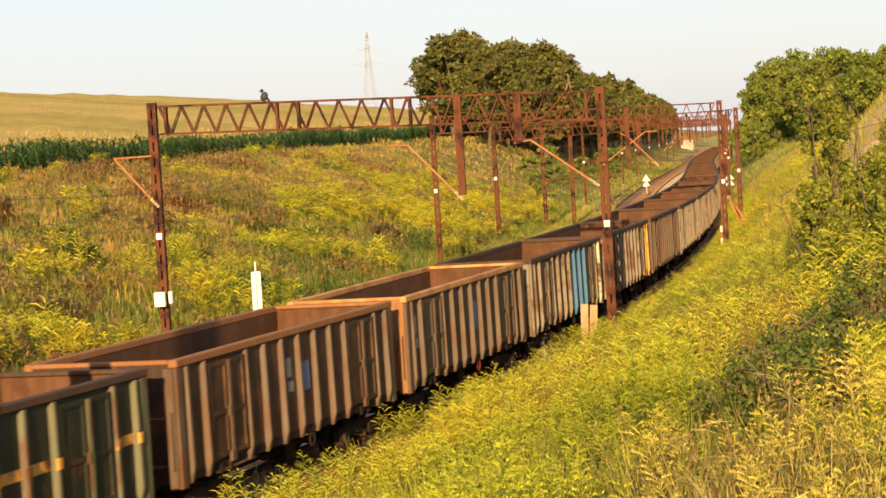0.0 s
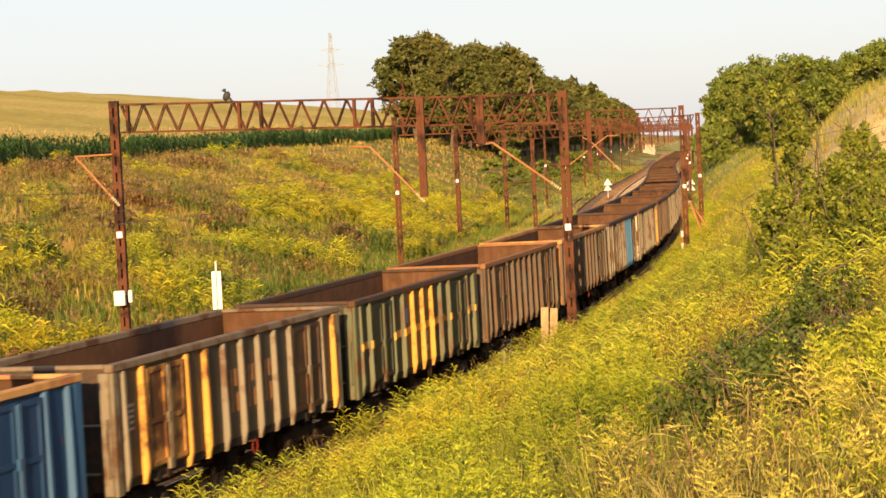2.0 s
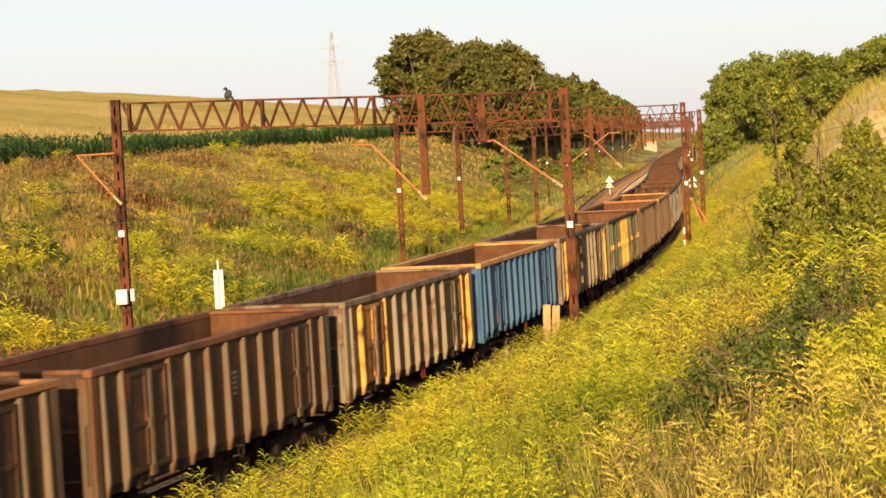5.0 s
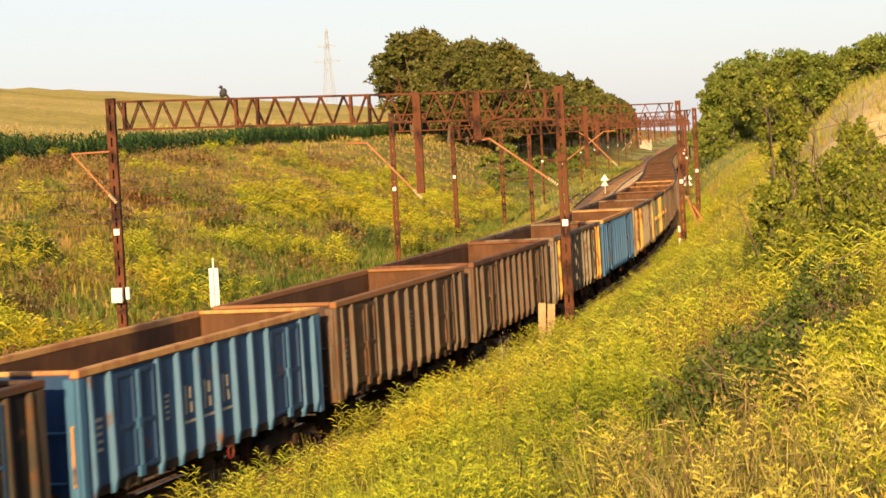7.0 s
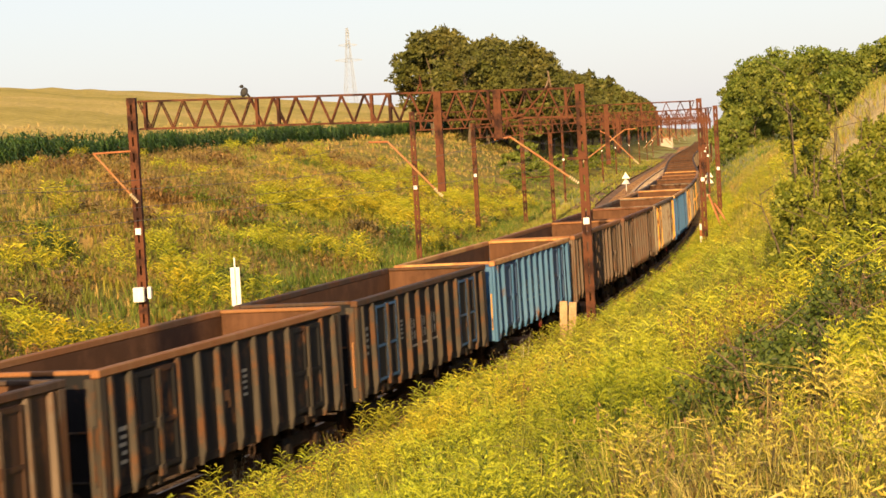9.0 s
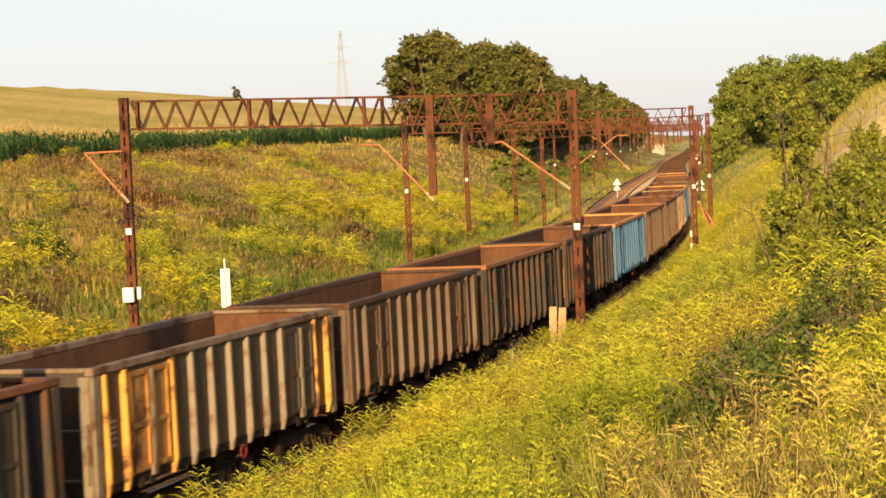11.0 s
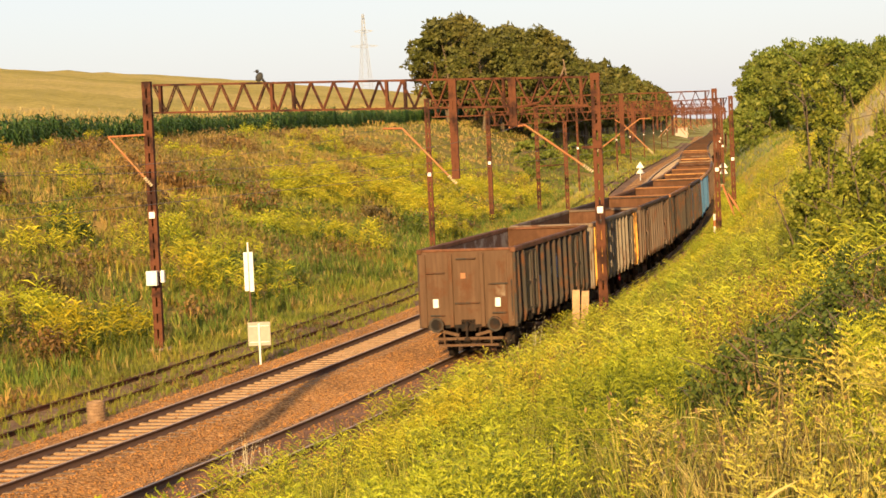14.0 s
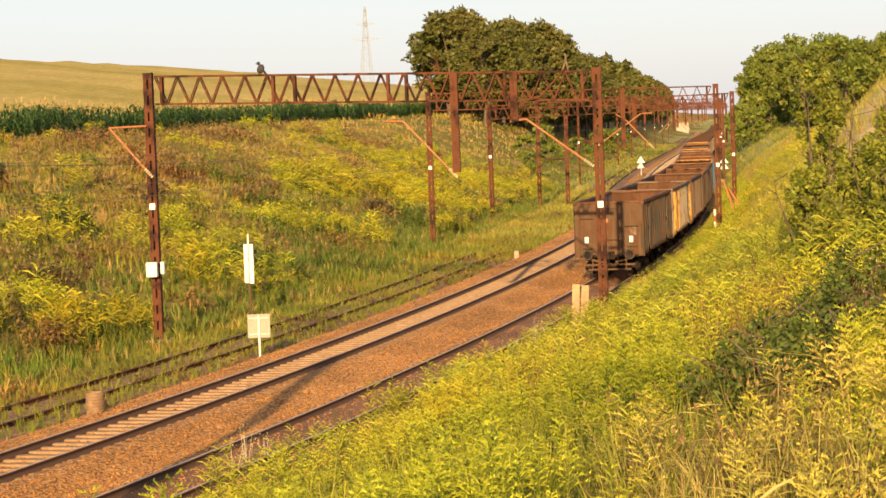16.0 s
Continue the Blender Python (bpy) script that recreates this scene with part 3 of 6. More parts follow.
def portal(left, right, zl, zr, drops=(), w=0.31, label="rusty steel lattice portal that carries the overhead line"):
    """left, right: feet (x, y); zl, zr: the tops of the posts."""
    root = tagged(new("overhead_line_portal"), label, "catenary portal", "portals over the tracks")
    yaw = math.atan2(right[1] - left[1], right[0] - left[0])
    for (x, y), z, pz in ((left, zl, 4.27), (right, zr, 3.86)):
        gz = float(ground(x, y)[0]) - 0.3
        bm = bmesh.new()
        lattice_post(bm, (x, y, gz), (x, y, z), w, w - 0.06, yaw)
        p = part("post", bm, M["rusty_steel"], root, "rust-red lattice post")
        bm = bmesh.new()
        box(bm, (x - 0.4, y - 0.4, gz - 0.3), (x + 0.4, y + 0.4, gz + 0.45), 0.03)
        part("footing", bm, M["concrete"], root, "concrete footing")
        bm = bmesh.new()          # white enamel number plate, without its number
        box(bm, (-0.10, -0.02, -0.11), (0.10, 0.0, 0.11), 0.008)
        part("plate", bm, M["white_paint"], p, "small white plate", pose(x - 0.02, y - 0.2, pz, 0, 0, 0))
    u = Vector((right[0] - left[0], right[1] - left[1], zr - zl)).normalized()
    a, b = Vector((*left, zl - 0.12)), Vector((*right, zr - 0.12))
    bm = bmesh.new()
    truss(bm, a + u * 0.25, b - u * 0.25)
    part("beam", bm, M["rusty_steel"], root, "rusty zigzag truss beam")
    for fx, z in drops:
        c = a.lerp(b, fx)
        bm = bmesh.new()
        lattice_post(bm, (c.x, c.y - 0.3, z), (c.x, c.y - 0.3, c.z), 0.26, 0.2, yaw)
        part("drop_post", bm, M["rusty_steel"], root, "rust-brown post hung from the beam")
    return root, a, b, u


def build_portals():
    # first portal in view
    root, a, b, u = portal((-10.0, 78.4), (5.15, 76.3), 8.82, 8.40, ((0.687, 5.1), (0.818, 6.75)))
    flat = Vector((u.x, u.y, 0)).normalized()
    A, B = Vector((-10.0, 78.2, 0)), Vector((5.15, 76.1, 0))
    z = Vector((0, 0, 1))
    cantilever(root, A - flat * 0.2 + z * 5.55, A - flat * 1.42 + z * 7.0, A - flat * 0.1 + z * 7.02)
    D = a.lerp(b, 0.687)
    D.y -= 0.35
    D.z = 0
    cantilever(root, D - flat * 0.25 + z * 5.2, D - flat * 1.75 + z * 6.85, D - flat * 2.4 + z * 6.87)
    cantilever(root, B - flat * 0.5 + z * 5.35, B - flat * 2.4 + z * 6.78, B - flat * 2.95 + z * 6.72)
    bm = bmesh.new()
    bar(bm, B - flat * 0.55 + z * 5.95, B + flat * 0.1 + z * 5.95, 0.08, 0.1)
    part("bracket", bm, M["rusty_steel"], root)
    for k, f in enumerate((0.642, 0.925)):          # horn-like insulators on the top chord
        p = a.lerp(b, f)
        bm = bmesh.new()
        rod(bm, p, p + Vector((0.12, 0, 0.28)), 0.03)
        rod(bm, p + Vector((0.2, 0, 0.05)), p + Vector((0.12, 0, 0.6)), 0.025)
        insulator(bm, p + Vector((0.12, 0, 0.28)), p + Vector((0.13, 0, 0.46)), 0.035)
        part("insulator", bm, M["rim_grey"] if k else M["rusty_steel"], root)
    bm = bmesh.new()
    p = a.lerp(b, 0.925)
    rod(bm, p + Vector((0.1, -0.2, 0.1)), p + Vector((-0.75, -0.3, -0.8)), 0.03)
    rod(bm, p + Vector((-0.75, -0.3, -0.8)), p + Vector((-1.5, -0.3, -0.95)), 0.03)
    part("jumper_cable", bm, M["rusty_steel"], root)
    # second portal
    root, a, b, u = portal((-0.8, 130.4), (15.35, 128.9), 8.57, 8.40, ((0.677, 5.0),))
    D = a.lerp(b, 0.677)
    D.y -= 0.35
    D.z = 0
    flat = Vector((u.x, u.y, 0)).normalized()
    cantilever(root, D + flat * 1.4 + z * 5.2, D + flat * 0.1 + z * 6.6, D - flat * 0.4 + z * 6.9)
    cantilever(root, D - flat * 1.3 + z * 5.3, D + flat * 1.0 + z * 6.9, D + flat * 1.6 + z * 6.9)
    # third and the ones that follow
    portal((3.3, 163.6), (20.2, 160.2), 7.98, 8.25, ((0.60, 5.3),))
    for s, l, h in ((195, -7.4, 9.1), (243, -8.0, 9.0), (292, -7.5, 9.3), (345, -8.0, 9.2), (400, -8.0, 9.2), (455, -8.0, 9.2), (515, -8.0, 9.2), (580, -8.0, 9.2)):
        xl, yl, _ = along(s, l)
        xr, yr, _ = along(s, 7.6)
        root, a, b, u = portal((float(xl), float(yl)), (float(xr), float(yr)), h, h - 0.3, ((0.40, 5.4), (0.66, 5.2)), w=0.22)
        D = a.lerp(b, 0.66)
        D.z = 0
        flat = Vector((u.x, u.y, 0)).normalized()
        cantilever(root, D + flat * 1.3 + z * 5.2, D + flat * 0.1 + z * 6.7, D - flat * 0.3 + z * 6.9)
        cantilever(root, D - flat * 1.3 + z * 5.2, D + flat * 0.2 + z * 6.7, D + flat * 0.5 + z * 6.9)
    # a mast beside the view, whose shadow lies on the ballast
    lone = tagged(new("line_mast"), "rust-brown tubular steel mast on a concrete footing", "mast")
    gz = float(ground(-7.5, 31.0)[0])
    bm = bmesh.new()
    rod(bm, (0, 0, -0.4), (0, 0, 9.0 - gz), 0.25, 0.19, 12)
    part("pole", bm, M["rusty_steel"], lone)
    bm = bmesh.new()
    box(bm, (-0.45, -0.45, -0.5), (0.45, 0.45, 0.25), 0.03)
    part("footing", bm, M["concrete"], lone, "concrete footing")
    lone.matrix_basis = pose(-7.5, 31.0, gz)
    # a double mast with a crossbar
    mast = tagged(new("signal_mast"), "rusty double lattice mast with a crossbar beside the track", "mast")
    xs = []
    for o, top in ((-7.9, 8.7), (-5.6, 7.0)):
        x, y, _ = along(141, o)
        xs.append((float(x), float(y)))
        bm = bmesh.new()
        lattice_post(bm, (x, y, -0.7), (x, y, top), 0.32, 0.28, 0)
        part("post", bm, M["rusty_steel"], mast)
    bm = bmesh.new()
    bar(bm, (*xs[0], 3.5), (*xs[1], 3.55), 0.1)
    part("crossbar", bm, M["rusty_steel"], mast)
    # equipment box and white plate on the near left post
    bm = bmesh.new()
    box(bm, (-0.19, -0.16, -0.25), (0.19, 0.06, 0.25), 0.02)
    eq = tagged(part("equipment_box", bm, M["white_paint"], None, "", pose(-10.08, 77.98, 2.13, 0, 0, -8)),
                "white equipment box bolted to a rusty post", "box")
    bm = bmesh.new()
    box(bm, (0.3, -0.10, -0.16), (0.43, 0.08, 0.26), 0.02)
    part("side_box", bm, M["white_paint"], eq)
    # leaning struts at the far right posts
    st = tagged(new("strut_frame"), "rusty raking struts that brace a portal post", "strut")
    for k, (x0, x1) in enumerate(((15.6, 16.5), (15.9, 17.2))):
        bm = bmesh.new()
        bar(bm, (x0, 128.6, 3.0 - 0.5 * k), (x1, 128.4, 0.3), 0.16, 0.1)
        part("strut", bm, M["rusty_bright"], st)
    # bird on the beam
    bm = bmesh.new()
    bmesh.ops.create_uvsphere(bm, u_segments=10, v_segments=7, radius=1, matrix=pose(0, 0, 0.2, 0, 25, 0) @ Matrix.Diagonal((0.15, 0.1, 0.2, 1)))
    bmesh.ops.create_uvsphere(bm, u_segments=8, v_segments=6, radius=0.075, matrix=Matrix.Translation((-0.08, 0, 0.43)))
    rod(bm, (-0.14, 0, 0.43), (-0.22, 0, 0.41), 0.025, 0.004, 6)
    for k in (-1, 1):
        rod(bm, (0, k * 0.03, 0), (0, k * 0.03, 0.1), 0.012)
    bmesh.ops.create_cone(bm, cap_ends=True, segments=6, radius1=0.03, radius2=0.07, depth=0.3, matrix=pose(0.16, 0, 0.06, 0, -40, 0))
    tagged(part("bird", bm, M["feather"], None, "", pose(-6.1, 77.82, 8.63) @ Matrix.Scale(0.85, 4)), "dark bird perched on the portal beam", "bird")
    # wires
    for o, zc, zm in ((0.0, 5.55, 6.9), (GAP, 5.55, 6.8)):
        root = tagged(new("overhead_wire"), "thin copper overhead wires above the track", "wire", kind="structure")
        for nm, zz, sag in (("contact_wire", zc, 0.0), ("messenger_wire", zm, 0.7)):
            cu = bpy.data.curves.new(nm, 'CURVE')
            cu.dimensions = '3D'
            cu.bevel_depth = 0.006
            sp = cu.splines.new('POLY')
            ss = np.arange(-60, 420, 4.0)
            sp.points.add(len(ss) - 1)
            for i, s in enumerate(ss):
                x, y, _ = along(s, o)
                f = ((s - 32) / 52) % 1.0
                sp.points[i].co = (float(x), float(y), zz - sag * 4 * f * (1 - f), 1)
            cu.materials.append(M["wire"])
            ob = new(nm, cu)
            ob.parent = root


build_portals()


# ---- things beside the track ----
def build_lineside():
    x, y = -7.55, 86.8
    p = tagged(new("marker_post"), "tall white concrete marker post in the grass", "marker post")
    bm = bmesh.new()
    rod(bm, (0, 0, -0.6), (0, 0, 2.8), 0.04)
    part("pole", bm, M["rail_side"], p, "thin dark pole")
    bm = bmesh.new()
    box(bm, (-0.18, -0.11, 0.95), (-0.01, -0.06, 2.43), 0.015)
    box(bm, (0.01, -0.10, 0.92), (0.18, -0.05, 2.43), 0.015)
    rod(bm, (0, -0.08, 2.4), (0, -0.08, 2.8), 0.035)
    part("panel", bm, M["white_paint"], p)
    p.matrix_basis = pose(x, y, 0.02)
    p = tagged(new("lineside_sign"), "square white sign on a white pole, seen from behind", "sign")
    bm = bmesh.new()
    rod(bm, (0, 0, -0.1), (0, 0, 1.32), 0.035)
    part("pole", bm, M["white_paint"], p)
    bm = bmesh.new()
    box(bm, (-0.35, 0.03, 0.63), (0.35, 0.055, 1.37), 0.01)
    part("board", bm, M["board_back"], p, "bare pale back of the board")
    for zz in (0.75, 1.25):
        bm = bmesh.new()
        bar(bm, (-0.3, 0.02, zz), (0.3, 0.02, zz), 0.03, 0.02)
        part("brace", bm, M["white_paint"], p)
    p.matrix_basis = pose(-5.95, 71.0, -0.34, 0, 0, 4)
    # ribbed concrete pipe stump
    bm = bmesh.new()
    prof = []
    for i in range(9):
        prof += [(0.235, i * 0.078), (0.235, i * 0.078 + 0.045), (0.215, i * 0.078 + 0.055), (0.215, i * 0.078 + 0.072)]
    prof += [(0.2, 0.71), (0.18, 0.6)]
    rings = [[bm.verts.new((r * math.cos(a), r * math.sin(a), z)) for a in [2 * math.pi * k / 22 for k in range(22)]] for r, z in prof]
    for a, b in zip(rings, rings[1:]):
        for k in range(22):
            bm.faces.new((a[k], a[(k + 1) % 22], b[(k + 1) % 22], b[k]))
    bm.faces.new(rings[-1])
    tagged(part("concrete_drum", bm, M["drum_concrete"], None, "", pose(-8.98, 57.2, -0.38)), "ribbed concrete drum beside the ballast", "drum")
    # short stakes between the tracks
    bm = bmesh.new()
    box(bm, (-0.13, -0.1, -0.3), (0.13, 0.1, 0.5), 0.03)
    tagged(part("marker_stone", bm, M["concrete"], None, "", pose(*[float(v) for v in along(72, -2.4)[:2]], -0.4)), "weathered concrete marker stone between the tracks", "stone")
    # weathered planks driven in beside the near rail
    f = tagged(new("plank_stop"), "two weathered upright planks beside the train's track", "planks")
    for k in range(2):
        bm = bmesh.new()
        box(bm, (-0.12, -0.05, -1.2), (0.12, 0.05, 1.25 - 0.03 * k), 0.012)
        part("plank", bm, M["weathered_wood"], f, "", pose(k * 0.26 - 0.12, k * 0.02, 0, 0, 1.5 * k, 0))
    f.matrix_basis = pose(4.05, 71.6, 0.3, -3, 2, -6)
    f = tagged(new("striped_stake"), "slender white and rust lineside stake", "stake")
    for i in range(5):
        bm = bmesh.new()
        rod(bm, (0, 0, i * 0.35), (0, 0, i * 0.35 + 0.345), 0.07)
        part("band", bm, M["white_paint"] if i % 2 == 0 else M["rusty_bright"], f)
    f.matrix_basis = pose(15.15, 129.3, -0.4)
    # fir-shaped distant-signal boards
    for x, y, z in ((23.2, 271, -0.45), (30.7, 252, -0.45)):
        b = tagged(new("signal_board"), "white arrow-shaped track board on a post", "signal board", "track boards")
        bm = bmesh.new()
        rod(bm, (0, 0, 0), (0, 0, 2.3), 0.05)
        part("pole", bm, M["white_paint"], b)
        for k, zz in enumerate((1.1, 1.75)):
            bm = bmesh.new()
            vs = [bm.verts.new(c) for c in ((-0.5, -0.06, zz), (0.5, -0.06, zz), (0.0, -0.06, zz + 0.75))]
            bm.faces.new(vs)
            r = bmesh.ops.extrude_face_region(bm, geom=bm.faces[:])
            for v in r["geom"]:
                if isinstance(v, bmesh.types.BMVert):
                    v.co.y += 0.04
            bmesh.ops.recalc_face_normals(bm, faces=bm.faces)
            part("board", bm, M["white_paint"], b)
        b.matrix_basis = pose(x, y, z)


def far_house():
    hut = tagged(new("distant_house"), "small white house beside the line in the distance", "house")
    bm = bmesh.new()
    box(bm, (-1.1, -0.8, -0.3), (1.1, 0.8, 1.9), 0.02)
    part("wall", bm, M["mark_white"], hut)
    bm = bmesh.new()
    box(bm, (-1.3, -1.0, 1.9), (1.3, 1.0, 2.05), 0.02)
    part("roof", bm, M["rim_rust"], hut, "rusty flat roof")
    bm = bmesh.new()
    box(bm, (-0.4, -0.84, 0.0), (0.4, -0.8, 1.7), 0.01)
    part("door", bm, M["board_back"], hut)
    x, y, _ = along(860, -8.0)
    hut.matrix_basis = pose(float(x), float(y), float(ground(x, y)[0])) @ Matrix.Scale(2.2, 4)


build_lineside()
far_house()


# ---- wagons ----
HALF = 6.47            # half the body's length
PITCH = 14.04          # from wagon to wagon
TOPZ, LOWZ = 3.245, 0.98
RIBS = [6.0, 5.15, 3.0, 2.0, 1.0, 0.0, -1.0, -2.0, -3.0, -5.15, -6.0]
DOORS = [4.08, -4.08]


def bm_side(bm):
    box(bm, (-HALF, -0.03, 1.16), (HALF, 0.03, 3.12))


def bm_rim(bm):
    for y in (-1.40, 1.40):
        box(bm, (-HALF - 0.02, y - 0.085, 3.10), (HALF + 0.02, y + 0.085, TOPZ), 0.02)
    for x in (-HALF + 0.06, HALF - 0.06):
        box(bm, (x - 0.085, -1.3155, 3.165), (x + 0.085, 1.3155, TOPZ), 0.02)


def bm_rib(bm):
    """A tapered pressed-steel rib that stands off the side."""
    vs = []
    for z, w, d in ((LOWZ, 0.12, 0.055), (1.25, 0.13, 0.12), (3.09, 0.13, 0.09)):
        vs.append([bm.verts.new(c) for c in ((-w / 2 - 0.015, 0, z), (-w / 2 + 0.02, -d, z), (w / 2 - 0.02, -d, z), (w / 2 + 0.015, 0, z))])
    for a, b in zip(vs, vs[1:]):
        for i in range(4):
            j = (i + 1) % 4
            bm.faces.new((a[i], a[j], b[j], b[i]))
    bm.faces.new(vs[0][::-1])
    bm.faces.new(vs[-1])


def bm_corner(bm):
    box(bm, (-0.13, -0.10, LOWZ - 0.05), (0.13, 0.02, 3.10), 0.015)


def bm_leaf(bm):
    """One door leaf: frame and recessed panel."""
    box(bm, (-0.44, -0.035, 1.22), (0.44, 0.0, 3.02))
    for x in (-0.40, 0.40):
        box(bm, (x - 0.045, -0.08, 1.22), (x + 0.045, -0.035, 3.02))
    for z in (1.27, 2.05, 2.97):
        box(bm, (-0.355, -0.07, z - 0.045), (0.355, -0.035, z + 0.045))


def bm_leaf_frame(bm):
    """The painted face of a door's frame, on the leaf."""
    for x in (-0.40, 0.40):
        box(bm, (x - 0.032, -0.086, 1.215), (x + 0.032, -0.0805, 3.025))
    for z in (1.27, 2.05, 2.97):
        box(bm, (-0.35, -0.076, z - 0.03), (0.35, -0.0705, z + 0.03))


def bm_latch(bm):
    rod(bm, (0, -0.11, 1.15), (0, -0.11, 3.0), 0.022)
    box(bm, (-0.05, -0.13, 1.95), (0.05, -0.075, 2.15), 0.01)
    box(bm, (-0.07, -0.13, 1.1), (0.07, -0.06, 1.3), 0.01)


def bm_sill(bm):
    box(bm, (-HALF + 0.1, -0.04, 1.0), (HALF - 0.1, 0.04, 1.16), 0.01)
    for x in (-4.5, -4.0, 4.0, 4.5):
        box(bm, (x - 0.1, -0.07, 0.93), (x + 0.1, -0.03, 1.12), 0.01)


def bm_end(bm):
    """End wall in three panels with two posts, and corner flanges."""
    box(bm, (-0.03, -1.312, 1.02), (0.03, 1.312, 3.165))


def bm_steps(bm):
    for y, z, w in ((-0.95, 2.2, 0.28), (0.95, 2.55, 0.28), (0.0, 2.95, 0.28), (0.0, 1.65, 0.36), (-0.95, 1.35, 0.2), (0.9, 1.3, 0.2)):
        rod(bm, (-0.11, y - w, z), (-0.11, y + w, z), 0.022, None, 6)
        for k in (-1, 1):
            rod(bm, (-0.03, y + k * w, z), (-0.11, y + k * w, z), 0.018, None, 6)


def bm_floor(bm):
    box(bm, (-HALF + 0.05, -1.33, 1.18), (HALF - 0.05, 1.33, 1.26))


def bm_frame(bm):
    box(bm, (-HALF, -0.22, 0.82), (HALF, 0.22, 1.17), 0.01)
    for x in (-HALF + 0.1, -2.2, 0, 2.2, HALF - 0.1):
        box(bm, (x - 0.09, -1.3, 0.92), (x + 0.09, 1.3, 1.165))
    rod(bm, (-1.6, 0.35, 0.62), (-0.5, 0.35, 0.62), 0.2, None, 12)
    box(bm, (0.4, -0.9, 0.45), (1.0, -0.3, 0.9), 0.02)
    for y in (-0.6, 0.7):
        bar(bm, (-3.4, y, 0.62), (3.4, y, 0.62), 0.06)


def bm_buffer(bm):
    rod(bm, (0, 0, 0), (-0.33, 0, 0), 0.10, 0.10, 14)
    rod(bm, (0, 0, 0), (-0.18, 0, 0), 0.14, 0.14, 14)
    rod(bm, (-0.33, 0, 0), (-0.37, 0, 0), 0.20, 0.225, 18)
    rod(bm, (-0.37, 0, 0), (-0.40, 0, 0), 0.225, 0.205, 18)


def bm_coupling(bm):
    box(bm, (-0.25, -0.04, 0.98), (0.02, 0.04, 1.10), 0.02)
    bar(bm, (-0.22, 0, 1.05), (-0.28, 0, 0.62), 0.09, 0.05)
    rod(bm, (-0.28, -0.08, 0.6), (-0.28, 0.08, 0.6), 0.05)
    for y in (-0.35, 0.35):
        rod(bm, (0, y, 0.95), (-0.2, y * 0.9, 0.6), 0.028)
        rod(bm, (-0.2, y * 0.9, 0.6), (-0.12, y * 0.7, 0.5), 0.035)


def bm_bogie(bm):
    for y in (-1.0, 1.0):
        box(bm, (-0.75, y - 0.06, 0.42), (0.75, y + 0.06, 0.72), 0.04)
        for x in (-0.9, 0.9):
            box(bm, (x - 0.24, y - 0.09, 0.32), (x + 0.24, y + 0.09, 0.68), 0.04)
            rod(bm, (x, y - 0.16, 0.46), (x, y + 0.16, 0.46), 0.13, None, 12)
        for x in (-0.62, -0.4, 0.4, 0.62):
            rod(bm, (x, y, 0.6), (x, y, 0.85), 0.07, None, 8)
    box(bm, (-0.22, -1.0, 0.5), (0.22, 1.0, 0.8), 0.03)


def bm_wheelset(bm):
    rod(bm, (0, -0.9, 0), (0, 0.9, 0), 0.085, None, 10)
    for y in (-0.75, 0.75):
        k = 1 if y > 0 else -1
        rod(bm, (0, y - 0.065, 0), (0, y + 0.065, 0), 0.46, None, 18)
        rod(bm, (0, y - k * 0.065, 0), (0, y - k * 0.09, 0), 0.485, None, 18)
        for i in range(4):
            c, s_ = math.cos(i * 1.5708), math.sin(i * 1.5708)
            box(bm, (c * 0.25 - 0.03, y + k * 0.065 - 0.012, s_ * 0.25 - 0.03), (c * 0.25 + 0.03, y + k * 0.065 + 0.012, s_ * 0.25 + 0.03))


def bm_valve(bm):
    n, k = 16, 5
    ring = [[bm.verts.new((math.cos(a) * (0.15 + 0.02 * math.cos(b)), 0.02 * math.sin(b), math.sin(a) * (0.15 + 0.02 * math.cos(b))))
             for b in [2 * math.pi * j / k for j in range(k)]] for a in [2 * math.pi * i / n for i in range(n)]]
    for i in range(n):
        for j in range(k):
            bm.faces.new((ring[i][j], ring[(i + 1) % n][j], ring[(i + 1) % n][(j + 1) % k], ring[i][(j + 1) % k]))


def bm_rail_handle(bm):
    rod(bm, (0, 0, 0), (0, 0, 1.0), 0.02, None, 6)
    rod(bm, (0, 0, 0), (0.12, 0, 0), 0.02, None, 6)
    rod(bm, (0, 0, 1.0), (0.12, 0, 1.0), 0.02, None, 6)


def bm_marks(rows):
    """Plain bars where stencilled writing cannot be read: (x, z, width, height)."""
    def go(bm):
        for x, z, w, h in rows:
            box(bm, (x - w / 2, -0.038, z - h / 2), (x + w / 2, -0.0315, z + h / 2))
    return go


MARKS_SMALL = [(0.0, 0.30, 0.30, 0.07), (0.02, 0.17, 0.24, 0.06), (-0.02, 0.05, 0.28, 0.06), (0.03, -0.08, 0.2, 0.06), (0.0, -0.22, 0.25, 0.06)]
WHEELSETS = []


